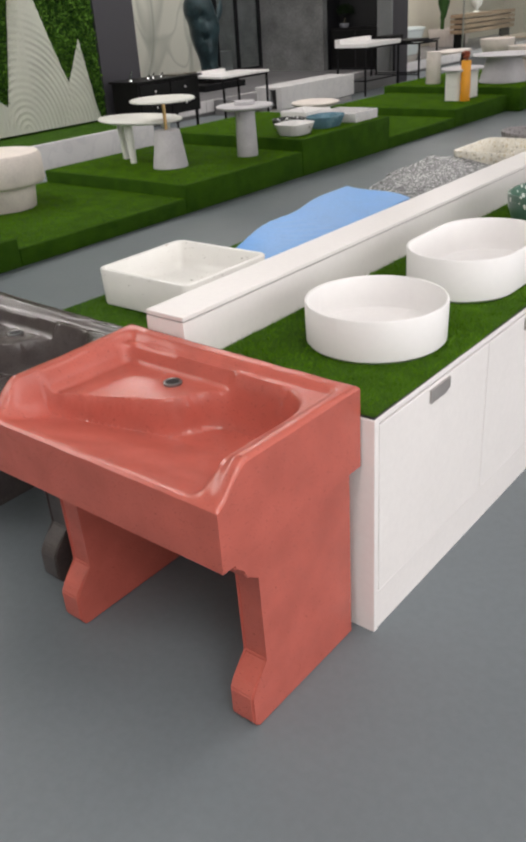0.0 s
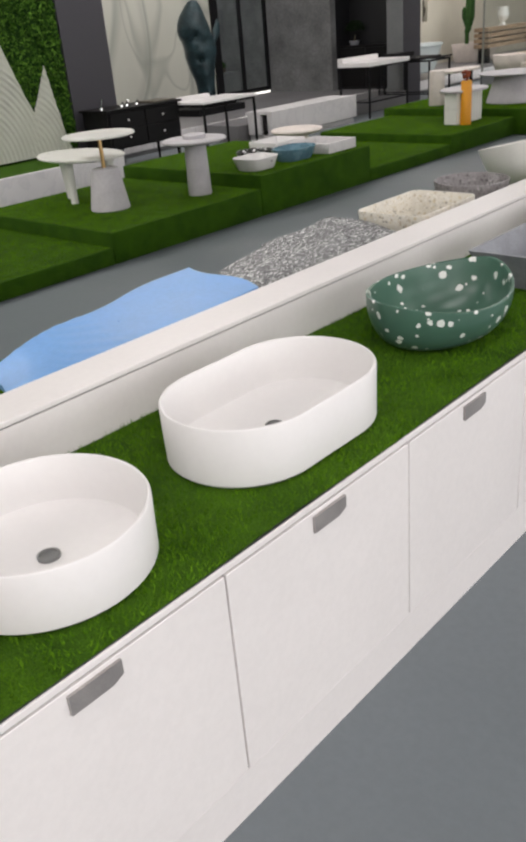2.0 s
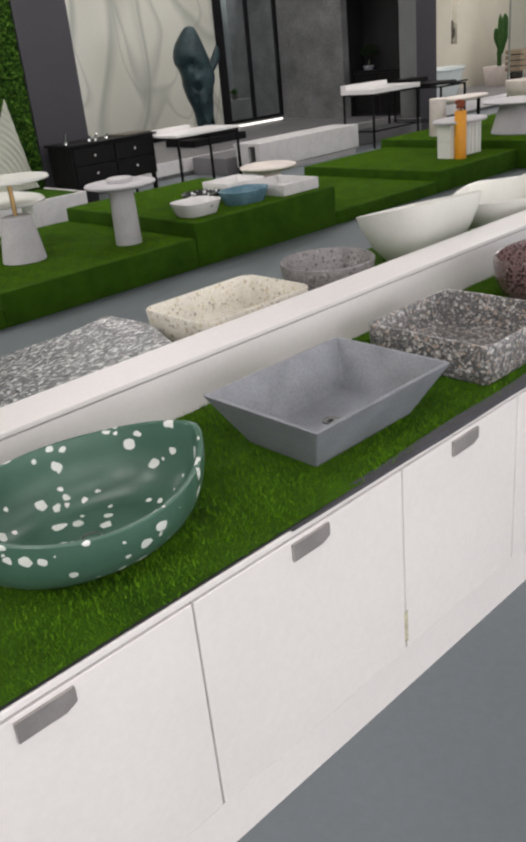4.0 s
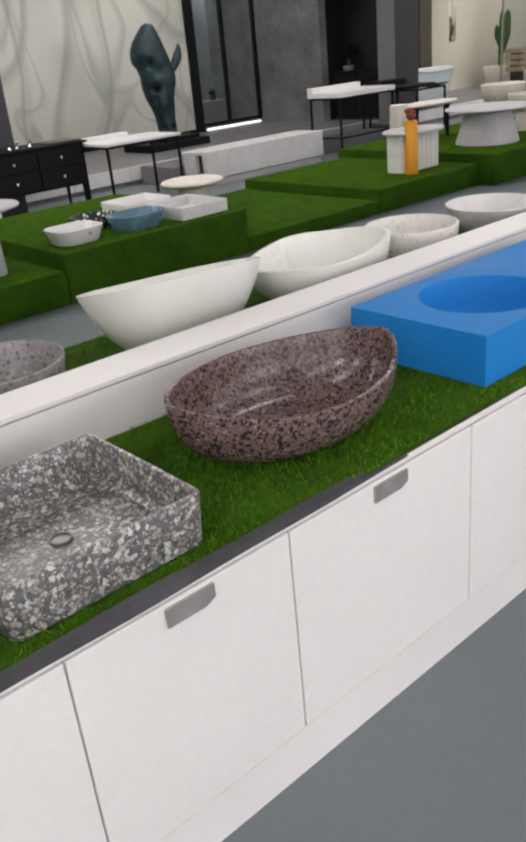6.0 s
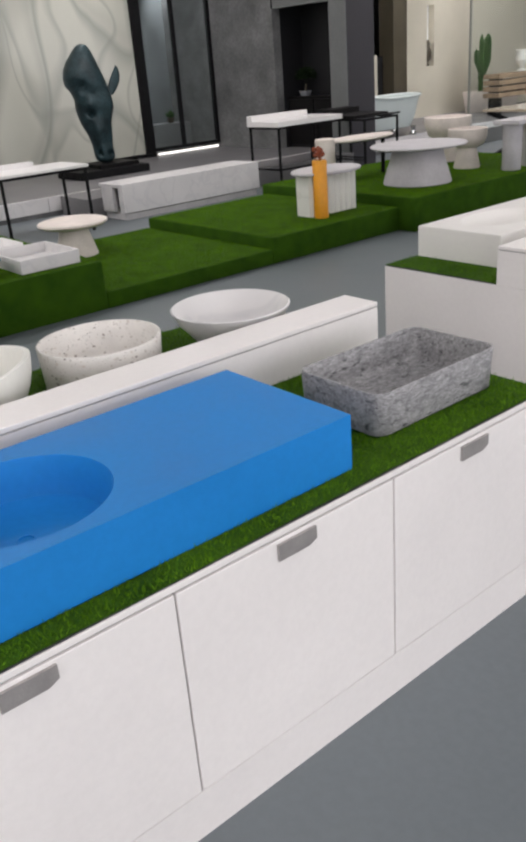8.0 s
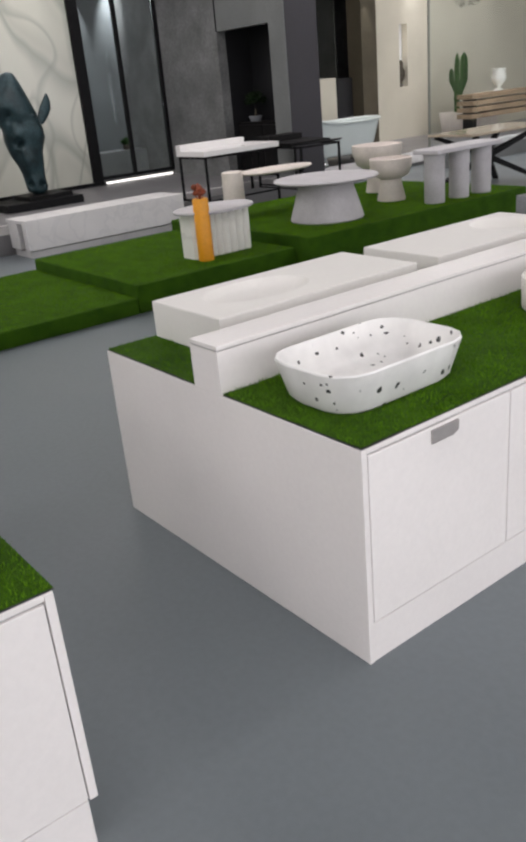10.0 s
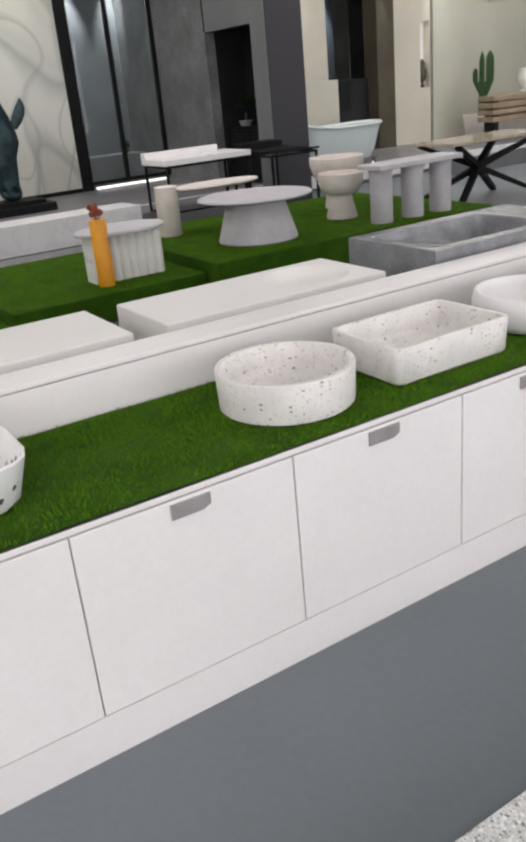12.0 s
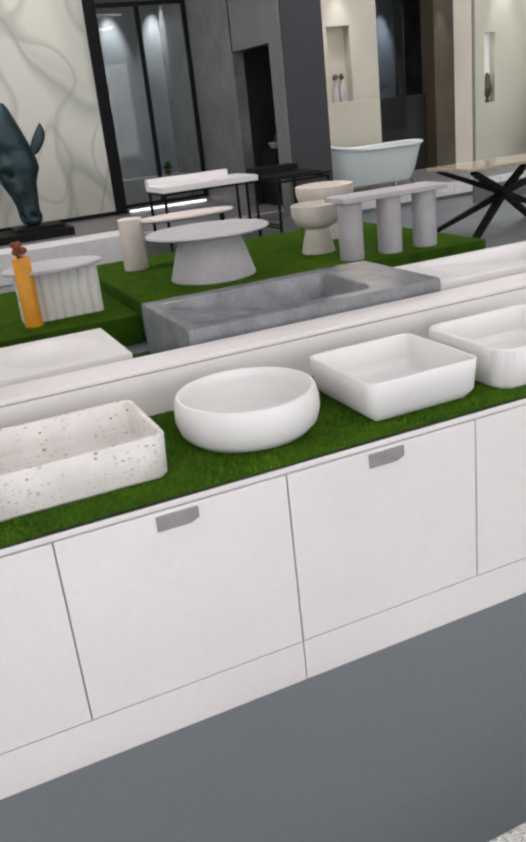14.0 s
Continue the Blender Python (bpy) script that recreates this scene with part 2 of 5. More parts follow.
M_MOSSBED = turf_material("moss_bed", (0.01, 0.035, 0.006, 1), (0.04, 0.10, 0.012, 1))
M_LEAF = blade_material("plant_leaf", (0.02, 0.06, 0.02, 1), (0.06, 0.13, 0.04, 1))
M_BRONZE = painted("green_bronze", (0.026, 0.056, 0.066, 1), 0.42, 0.35, 5, 0.15, 0.3, 30)
# Leaf green taken down for the recess's shade; the hanging plant shares it.
M_BONSAI = blade_material("bonsai_leaf", (0.006, 0.012, 0.006, 1), (0.02, 0.035, 0.015, 1))
M_WOOD = painted("pale_wood", (0.36, 0.25, 0.16, 1), 0.55, 0.2, 5, 0.08)
M_GLASS = glass_material("clear_glass")
M_LED = glow_material("led_strip", (1.0, 0.97, 0.92), 1.7)
M_DIFFUSER = painted("white_diffuser", (0.85, 0.85, 0.85, 1), 0.5, 0.02)
M_MARBLE = marble("white_marble", (0.72, 0.70, 0.70, 1), (0.40, 0.40, 0.43, 1), 3.0, 0.35, 0.05, 1.2, 0.22)
M_PANEL = veined_slab("pale_green_marble", (0.62, 0.62, 0.545, 1), (0.31, 0.32, 0.28, 1))
M_WHITESTONE = terrazzo("white_quartz", (0.78, 0.765, 0.735), [(0.2, 0.17, 0.15, 1), (0.36, 0.31, 0.27, 1), (0.55, 0.5, 0.45, 1)], 24, 0.2, 0.3, (70, 0.16), vary=0.04)
M_RED = terrazzo("red_cast_stone", (0.455, 0.106, 0.079), [(0.16, 0.04, 0.032, 1), (0.46, 0.125, 0.095, 1), (0.27, 0.062, 0.048, 1), (0.35, 0.082, 0.06, 1), (0.38, 0.09, 0.066, 1)], 110, 0.2, 0.24, (200, 0.24), vary=0.11)
M_UMBER = terrazzo("dark_cast_stone", (0.075, 0.062, 0.06), [(0.05, 0.043, 0.042, 1), (0.1, 0.085, 0.08, 1)], 170, 0.4, 0.22, vary=0.3)
M_GREEN = terrazzo("green_white_chip", (0.062, 0.135, 0.098), [(0.8, 0.8, 0.77, 1), (0.72, 0.74, 0.7, 1)], 31, 0.42, 0.3, vary=0.12)
M_CHIPS = terrazzo("grey_pebble_terrazzo", (0.10, 0.097, 0.097), [(0.06, 0.06, 0.065, 1), (0.36, 0.35, 0.345, 1), (0.22, 0.21, 0.21, 1), (0.52, 0.50, 0.48, 1), (0.12, 0.12, 0.125, 1), (0.37, 0.29, 0.23, 1)], 104, 0.95, 0.3, (210, 0.6))
M_BROWN = terrazzo("brown_terrazzo", (0.165, 0.105, 0.10), [(0.025, 0.016, 0.018, 1), (0.05, 0.03, 0.03, 1), (0.04, 0.022, 0.024, 1), (0.24, 0.17, 0.16, 1)], 112, 0.74, 0.2, (190, 0.6))
M_GRANITE = granite("grey_streaked_granite")
M_SPECKLE = terrazzo("white_terrazzo", (0.70, 0.67, 0.64), [(0.54, 0.50, 0.46, 1), (0.32, 0.285, 0.26, 1), (0.58, 0.52, 0.47, 1), (0.63, 0.60, 0.57, 1), (0.62, 0.60, 0.57, 1)], 62, 0.42, 0.36, (130, 0.32), (1, 1, 1.5))
M_DALMATIAN = terrazzo("white_black_chip", (0.80, 0.785, 0.775), [(0.02, 0.02, 0.022, 1), (0.05, 0.05, 0.05, 1)], 27, 0.25, 0.3)
M_BEIGECHIP = terrazzo("cream_terrazzo", (0.70, 0.66, 0.58), [(0.50, 0.42, 0.3, 1), (0.36, 0.33, 0.28, 1), (0.78, 0.75, 0.7, 1), (0.60, 0.52, 0.36, 1)], 72, 0.5, 0.32, (150, 0.4))
M_GREYCHIP = terrazzo("grey_round_terrazzo", (0.24, 0.22, 0.225), [(0.14, 0.13, 0.13, 1), (0.34, 0.31, 0.31, 1), (0.1, 0.09, 0.09, 1)], 80, 0.55, 0.3, (170, 0.45))
M_WAVEGREY = terrazzo("grey_wave_stone", (0.12, 0.12, 0.125), [(0.03, 0.03, 0.033, 1), (0.66, 0.66, 0.66, 1), (0.4, 0.4, 0.4, 1)], 125, 0.85, 0.38, None, (1.5, 0.6, 1.5))
M_TEALBOWL = painted("blue_grey_glaze", (0.14, 0.26, 0.33, 1), 0.25, 0.15, 8, 0.03)
M_TABLESTONE = marble("cream_brown_marble", (0.50, 0.42, 0.33, 1), (0.30, 0.24, 0.18, 1), 2.2, 0.10, 0.05, 1.4, 0.4)
M_SEAL = painted("grey_green_seal", (0.22, 0.23, 0.20, 1), 0.4, 0.05)
M_PLINTH = terrazzo("grey_white_granite", (0.56, 0.56, 0.545), [(0.22, 0.22, 0.22, 1), (0.78, 0.78, 0.76, 1), (0.40, 0.40, 0.39, 1), (0.66, 0.66, 0.64, 1)], 120, 0.8, 0.4, (220, 0.5))
M_BWCHIP = terrazzo("black_white_chip", (0.03, 0.03, 0.03), [(0.8, 0.8, 0.8, 1)], 30, 0.5, 0.3)


# ---- building blocks ----
def mesh_from(bm, name, mat, smooth=False):
    me = bpy.data.meshes.new(name)
    bm.normal_update()
    bm.to_mesh(me)
    bm.free()
    me.materials.append(mat)
    if smooth:
        me.polygons.foreach_set("use_smooth", [True] * len(me.polygons))
        try:
            me.set_sharp_from_angle(angle=radians(42))
        except AttributeError:
            pass
    return me


def part(name, bm, mat, parent=None, label="", smooth=False):
    ob = new(name, mesh_from(bm, name, mat, smooth))
    if parent is not None:
        ob.parent = parent
        ob.matrix_parent_inverse = Matrix.Translation(-world_of(parent))
    if label:
        ob["label"] = label
    return ob


def world_of(ob):
    """Where a thing stands; a part's mesh already lies in world metres."""
    return Vector(ob.location)


def thing(name, at, label, category, group=""):
    ob = new(name)
    ob.empty_display_size = 0.1
    ob.location = at
    return tagged(ob, label, category, group)


def structure(name, bm, mat, label, smooth=False, parent=None):
    ob = part(name, bm, mat, parent, "", smooth)
    return tagged(ob, label, "", "", "structure")


def box(x0, x1, y0, y1, z0, z1, bevel=0.0, seg=2, bm=None):
    own = bmesh.new()
    bmesh.ops.create_cube(own, size=1.0)
    for v in own.verts:
        v.co = Vector(((x0 + x1) / 2 + v.co.x * (x1 - x0), (y0 + y1) / 2 + v.co.y * (y1 - y0), (z0 + z1) / 2 + v.co.z * (z1 - z0)))
    if bevel:
        bmesh.ops.bevel(own, geom=own.edges[:], offset=bevel, segments=seg, affect="EDGES", profile=0.5)
    return merge(bm, own)


def merge(bm, own):
    if bm is None:
        return own
    me = bpy.data.meshes.new("tmp")
    own.to_mesh(me)
    own.free()
    bm.from_mesh(me)
    bpy.data.meshes.remove(me)
    return bm


def rrect(hx, hy, r, n=8):
    """Points round a rounded rectangle, anticlockwise."""
    r = max(1e-4, min(r, hx, hy))
    pts = []
    for k, (sx, sy) in enumerate(((1, 1), (-1, 1), (-1, -1), (1, -1))):
        for i in range(n + 1):
            a = math.pi / 2 * (k + i / n)
            pts.append((sx * (hx - r) + r * math.cos(a), sy * (hy - r) + r * math.sin(a)))
    out = []
    for k, p in enumerate(pts):
        out.append(p)
        if k % (n + 1) == n:
            q = pts[(k + 1) % len(pts)]
            out += [(p[0] + (q[0] - p[0]) * f / 7, p[1] + (q[1] - p[1]) * f / 7) for f in range(1, 7)]
    return out


def loft(rings, bm=None, cap0=True, cap1=True):
    bm = bm or bmesh.new()
    rows = [[bm.verts.new(p) for p in ring] for ring in rings]
    for a, b in zip(rows, rows[1:]):
        n = len(a)
        for i in range(n):
            bm.faces.new((a[i], a[(i + 1) % n], b[(i + 1) % n], b[i]))
    if cap0:
        bm.faces.new(rows[0][::-1])
    if cap1:
        bm.faces.new(rows[-1])
    return bm


def vessel(cx, cy, rings, lift=None, n=8, turn=0.0):
    """rings: (half x, half y, corner radius, z). lift(u, v, z): a height added over the plan."""
    c, s = math.cos(radians(turn)), math.sin(radians(turn))
    out = []
    for hx, hy, r, z in rings:
        row = []
        for x, y in rrect(hx, hy, r, n):
            dz = lift(x, y, z) if lift else 0.0
            row.append((cx + c * x - s * y, cy + s * x + c * y, z + dz))
        out.append(row)
    return loft(out)


def basin_rings(hx, hy, r, z0, z1, wall=0.012, floor=0.02, foot=0.006, taper=0.0, cove=0.03):
    """An open vessel: outside up, rounded rim, inside down to a coved floor."""
    t = taper
    return [
        (hx - t - foot, hy - t - foot, r - foot, z0), (hx - t, hy - t, r, z0 + foot),
        (hx - 0.0015, hy - 0.0015, r, z1 - 0.004), (hx - 0.004, hy - 0.004, r - 0.002, z1),
        (hx - wall + 0.003, hy - wall + 0.003, r - wall + 0.003, z1), (hx - wall, hy - wall, r - wall, z1 - 0.004),
        (hx - wall - t * 0.7, hy - wall - t * 0.7, max(r - wall, 0.01), z0 + floor + cove),
        (hx - wall - t * 0.9 - cove * 0.3, hy - wall - t * 0.9 - cove * 0.3, max(r - wall, 0.012), z0 + floor + cove * 0.3),
        (hx - wall - t - cove, hy - wall - t - cove, max(r - wall - cove, 0.012), z0 + floor),
        (0.03, 0.03, 0.03, z0 + floor - 0.004),
    ]


def lathe(cx, cy, profile, n=40, bm=None, sx=1.0, sy=1.0):
    rings = [[(cx + sx * r * math.cos(2 * math.pi * i / n), cy + sy * r * math.sin(2 * math.pi * i / n), z) for i in range(n)] for r, z in profile]
    return loft(rings, bm)


def tube(a, b, r, n=8, bm=None, r2=None):
    a, b = Vector(a), Vector(b)
    q = (b - a).to_track_quat("Z", "Y")
    rings = []
    for p, rad in ((a, r), (b, r if r2 is None else r2)):
        rings.append([p + q @ Vector((rad * math.cos(2 * math.pi * i / n), rad * math.sin(2 * math.pi * i / n), 0)) for i in range(n)])
    return loft(rings, bm)


def drain(parent, x, y, z, r=0.022, mat=None):
    part("drain", lathe(x, y, [(r, z - 0.002), (r, z + 0.003), (r * 0.8, z + 0.004), (r * 0.75, z + 0.001), (r * 0.3, z)], 20), mat or M_DRAIN, parent, "dull chrome drain", True)


def blades(name, x0, x1, y0, y1, z, per_m2, height, width, mat, seed, parent=None, label=""):
    """Short turf fibres as single triangles, leaning every way."""
    rng = np.random.default_rng(seed)
    n = int((x1 - x0) * (y1 - y0) * per_m2)
    bx, by = rng.uniform(x0, x1, n), rng.uniform(y0, y1, n)
    a, h = rng.uniform(0, 2 * np.pi, n), height * rng.uniform(0.5, 1.15, n)
    lean, la = h * rng.uniform(0.2, 0.9, n), rng.uniform(0, 2 * np.pi, n)
    w = width * rng.uniform(0.6, 1.3, n)
    v = np.empty((n, 3, 3))
    v[:, 0] = np.stack([bx - w * np.cos(a), by - w * np.sin(a), np.full(n, z)], 1)
    v[:, 1] = np.stack([bx + w * np.cos(a), by + w * np.sin(a), np.full(n, z)], 1)
    v[:, 2] = np.stack([bx + lean * np.cos(la), by + lean * np.sin(la), z + h], 1)
    me = bpy.data.meshes.new(name)
    me.vertices.add(3 * n)
    me.vertices.foreach_set("co", v.ravel())
    me.loops.add(3 * n)
    me.loops.foreach_set("vertex_index", np.arange(3 * n, dtype=np.int32))
    me.polygons.add(n)
    me.polygons.foreach_set("loop_start", np.arange(0, 3 * n, 3, dtype=np.int32))
    me.update()
    me.validate()
    me.materials.append(mat)
    ob = new(name, me)
    ob["kind"] = "stuff"
    if label:
        ob["label"] = label
    if parent is not None:
        ob.parent = parent
        ob.matrix_parent_inverse = Matrix.Translation(-world_of(parent))
    return ob


# ---- the hall ----
X0, X1, Y0, Y1 = -15.0, 5.0, -5.0, 25.0
structure("floor", box(X0, X1, Y0, Y1, -0.2, 0.0), M_FLOOR, "grey polished epoxy showroom floor")
structure("ceiling", box(X0, X1, Y0, Y1, CEIL, CEIL + 0.2), M_PLASTER, "white plaster ceiling")
structure("wall_south", box(X0, X1, Y0 - 0.2, Y0, 0, CEIL), M_PLASTER, "plain white end wall")
structure("wall_north", box(X0, X1, Y1, Y1 + 0.2, 0, CEIL), M_BEIGE, "beige end wall")
# East wall and its windows are out of view, added for side light.
we = box(X1, X1 + 0.2, Y0, Y1, 0, 0.35)
box(X1, X1 + 0.2, Y0, Y1, 3.35, CEIL, bm=we)
edges = [Y0] + [e for y in WINDOWS for e in (y - 2.0, y + 2.0)] + [Y1]
for ya, yb in zip(edges[::2], edges[1::2]):
    box(X1, X1 + 0.2, ya, yb, 0.35, 3.35, bm=we)
structure("wall_east", we, M_PLASTER, "unseen white side wall with added shop windows")
for k, y in enumerate(WINDOWS):
    wd = thing("window_%d" % (k + 1), (X1 + 0.1, y, 0.35), "added shop window in a dark frame, out of view", "window")
    wd["kind"] = "structure"
    pn = part("pane", box(X1 + 0.09, X1 + 0.10, y - 1.95, y + 1.95, 0.40, 3.30), M_GLASS, wd)
    pn.visible_shadow = False
    for ya, yb, za, zb in ((y - 2.0, y + 2.0, 0.35, 0.40), (y - 2.0, y + 2.0, 3.30, 3.35), (y - 2.0, y - 1.95, 0.40, 3.30), (y + 1.95, y + 2.0, 0.40, 3.30)):
        part("frame", box(X1 + 0.06, X1 + 0.14, ya, yb, za, zb), M_BLACK, wd)
structure("wall_west", box(X0 - 0.2, X0, Y0, Y1, 0, CEIL), M_GREYWALL, "grey rear wall")
# Housings for the added panel lamps, on a ceiling that is never seen.
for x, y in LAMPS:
    fx = thing("added_ceiling_light", (x, y, CEIL), "added white ceiling panel light, out of view", "ceiling light", "ceiling panel lights")
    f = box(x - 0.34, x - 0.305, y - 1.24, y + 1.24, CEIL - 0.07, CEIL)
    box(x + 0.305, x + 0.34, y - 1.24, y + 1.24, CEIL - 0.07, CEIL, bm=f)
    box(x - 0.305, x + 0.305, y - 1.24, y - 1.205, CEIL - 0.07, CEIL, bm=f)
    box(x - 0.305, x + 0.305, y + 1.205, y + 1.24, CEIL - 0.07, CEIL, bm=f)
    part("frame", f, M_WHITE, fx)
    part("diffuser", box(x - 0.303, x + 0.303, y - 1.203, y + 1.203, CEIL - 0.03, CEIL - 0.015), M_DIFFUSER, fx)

# columns
for xa, xb, y0, y1 in ((-9.25, -8.60, 7.32, 7.98), (-8.66, -8.34, 14.0, 14.53)):
    structure("column", box(xa, xb, y0, y1, 0, CEIL, 0.006), M_COLUMN, "square column clad in charcoal panels")

# raised display floor with marble-faced riser
structure("raised_floor", box(X0, -9.0, 8.0, 24.9, 0.0, 0.22), M_RAISED, "grey raised display floor")
riser = structure("riser", box(-9.0, -8.985, 8.0, 24.9, 0.0, 0.05), M_GREYWALL, "dark base strip of the raised floor")
for i in range(21):
    part("tile", box(-8.998, -8.972, 8.0 + 0.8 * i + 0.003, 8.8 + 0.8 * i - 0.003, 0.052, 0.219, 0.003, 1), M_MARBLE, riser)

# rear wall of the first bay: veined panel in a black frame
structure("wall_bay", box(-11.75, -11.45, 7.98, 12.70, 0.22, CEIL), M_GREYWALL, "grey wall behind the marble panel")
slab = tagged(part("wall_panel", box(-11.45, -11.42, 8.0, 12.55, 0.275, 3.3), M_PANEL), "large pale green veined marble wall slab", "wall panel")
fr = thing("panel_frame", (-11.40, 10.4, 0.22), "black metal frame round the marble slab", "frame")
part("bottom_rail", box(-11.45, -11.38, 8.0, 12.72, 0.22, 0.275, 0.004), M_BLACK, fr)
part("side_rail", box(-11.45, -11.38, 12.552, 12.72, 0.276, 3.35, 0.004), M_BLACK, fr)
part("top_rail", box(-11.45, -11.38, 8.0, 12.72, 3.351, 3.42, 0.004), M_BLACK, fr)

# glazed shower bay beside it
sc = thing("glass_screen", (-11.40, 13.36, 0.22), "black-framed glass shower screen with two panes", "glass screen")
for y in (13.30, 13.99):
    part("post", box(-11.45, -11.39, y - 0.03, y + 0.03, 0.34, 2.96, 0.003), M_BLACK, sc)
part("top_rail", box(-11.45, -11.39, 12.722, 14.02, 2.961, 3.02, 0.003), M_BLACK, sc)
part("bottom_rail", box(-11.45, -11.39, 12.722, 14.02, 0.29, 0.339, 0.003), M_BLACK, sc)
for y0, y1 in ((12.723, 13.268), (13.332, 13.958)):
    pane = part("pane", box(-11.424, -11.416, y0, y1, 0.34, 2.96), M_GLASS, sc)
    pane.visible_shadow = False
tagged(part("light_strip", box(-11.40, -11.37, 12.76, 13.96, 0.232, 0.258), M_LED), "white lit strip along the screen's foot", "light strip")
structure("shower_back", box(-12.9, -12.7, 12.70, 14.02, 0.22, CEIL), M_SHOWER, "grey stone shower rear wall")
structure("shower_side", box(-12.7, -11.46, 12.60, 12.72, 0.22, CEIL), M_GREYWALL, "grey shower side wall")
structure("shower_ledge", box(-12.7, -12.2, 12.73, 14.02, 0.22, 0.62, 0.005), M_GREYPANEL, "grey stone ledge inside the shower")

# cross wall of grey stone with a tall dark recess beside the second column
cw = structure("cross_wall", box(-12.9, -9.89, 14.03, 14.18, 0.22, CEIL), M_GREYWALL, "grey stone tiled cross wall")
structure("cross_wall_head", box(-9.89, -8.665, 14.03, 14.18, 2.17, CEIL), M_GREYPANEL, "grey panel over the dark recess")
structure("joint", box(-9.895, -9.875, 14.022, 14.0295, 2.17, CEIL), M_BLACK, "black joint between wall panels")
# Recess walls are coloured near-black to carry the recess's shade.
structure("recess_back", box(-9.89, -9.36, 14.60, 14.67, 0.22, 2.5), M_DARKROOM, "dark rear wall of the recess, shade put into its colour")
structure("recess_back", box(-9.36, -8.66, 14.60, 14.67, 0.22, 2.5), M_DARKROOM, "dark rear wall of the recess, shade put into its colour")
structure("recess_side", box(-9.99, -9.89, 14.18, 14.67, 0.22, 2.5), M_DARKROOM, "dark side wall of the recess, shade put into its colour")
structure("recess_side", box(-8.74, -8.665, 14.18, 14.53, 0.22, 2.5), M_DARKROOM, "dark side wall of the recess, shade put into its colour")
structure("recess_top", box(-9.89, -8.74, 14.18, 14.60, 2.4, 2.5), M_DARKROOM, "dark top of the recess, shade put into its colour")
structure("pilaster", box(-8.66, -8.345, 13.975, 13.996, 0.0, CEIL, 0.004), M_GREYPANEL, "pale grey edge of the column casing")
rc = thing("recess_cabinet", (-9.3, 14.4, 0.22), "black low cabinet inside the dark recess", "cabinet")
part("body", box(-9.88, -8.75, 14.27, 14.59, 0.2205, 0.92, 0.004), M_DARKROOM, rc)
part("top", box(-9.88, -8.75, 14.25, 14.59, 0.9205, 0.95, 0.003), M_BLACKWOOD, rc, "black lacquered top")
for x in (-9.60, -9.03):
    part("door", box(x - 0.27, x + 0.27, 14.253, 14.2695, 0.26, 0.91, 0.003), M_BLACKWOOD, rc)

# second bay: beige wall with a lit niche, half wall, dark shower, bronze strip, beige room
bw = bmesh.new()
for args in ((14.7, 16.10, 0.22, CEIL), (16.50, 16.98, 0.22, CEIL), (16.10, 16.50, 0.22, 1.40), (16.10, 16.50, 2.49, CEIL)):
    box(-11.4, -11.1, args[0], args[1], args[2], args[3], bm=bw)
structure("wall_niche", bw, M_BEIGE, "beige wall with a tall open niche")
structure("niche_back", box(-11.39, -11.27, 16.101, 16.499, 1.401, 2.489), M_BEIGE, "beige back of the niche")
tagged(part("light_strip", box(-11.268, -11.25, 16.11, 16.16, 1.41, 2.35), M_LED), "lit strip at the side of the niche", "light strip")
for k, y in enumerate((16.25, 16.36)):
    v = thing("bottle", (-11.19, y, 1.4), "slim beige bottle with dark stopper in the niche", "bottle", "bottles in the niche")
    part("body", lathe(-11.19, y, [(0.035, 1.40), (0.045, 1.42), (0.045, 1.60), (0.015, 1.68), (0.015, 1.74)], 16), M_LILAC, v, "", True)
    part("stopper", lathe(-11.19, y, [(0.012, 1.741), (0.04, 1.76), (0.04, 1.80), (0.012, 1.83)], 16), M_OLIVE, v, "dark round stopper", True)
structure("half_wall", box(-10.05, -9.75, 14.70, 16.13, 0.22, 1.43, 0.004), M_BEIGE, "beige half-height partition behind the bathtub")
structure("shower_dark_back", box(-12.7, -12.5, 16.98, 18.2, 0.22, CEIL), M_NIGHT, "dark grey shower rear wall")
structure("shower_dark_side", box(-12.5, -11.4, 16.90, 16.98, 0.22, CEIL), M_BEIGE, "beige side of the shower")
structure("shower_dark_base", box(-12.45, -11.3, 17.0, 17.98, 0.22, 1.40), M_DARKROOM, "black low cabinet in the shower")
gs = thing("shower_screen", (-11.3, 17.3, 0.9), "dark glass shower screen panel", "glass screen")
dg = part("pane", box(-11.30, -11.29, 16.99, 17.6, 0.9, 3.2), M_GLASS, gs)
dg.visible_shadow = False
structure("bronze_strip", box(-11.4, -11.04, 18.0, 18.38, 0.22, CEIL, 0.004), M_OLIVE, "bronze wall edge panel")
bw = bmesh.new()
for args in ((18.38, 19.03, 0.22, CEIL), (19.25, 24.9, 0.22, CEIL), (19.03, 19.25, 0.22, 1.15), (19.03, 19.25, 2.23, CEIL)):
    box(-11.4, -11.1, args[0], args[1], args[2], args[3], bm=bw)
structure("wall_beige", bw, M_BEIGE, "beige wall with a narrow lit slit niche")
structure("slit_back", box(-11.39, -11.24, 19.031, 19.249, 1.151, 2.229), M_DIFFUSER, "white back of the slit niche")
tagged(part("light_strip", box(-11.238, -11.225, 19.04, 19.13, 1.25, 2.2), M_LED), "lit strip in the slit niche", "light strip")
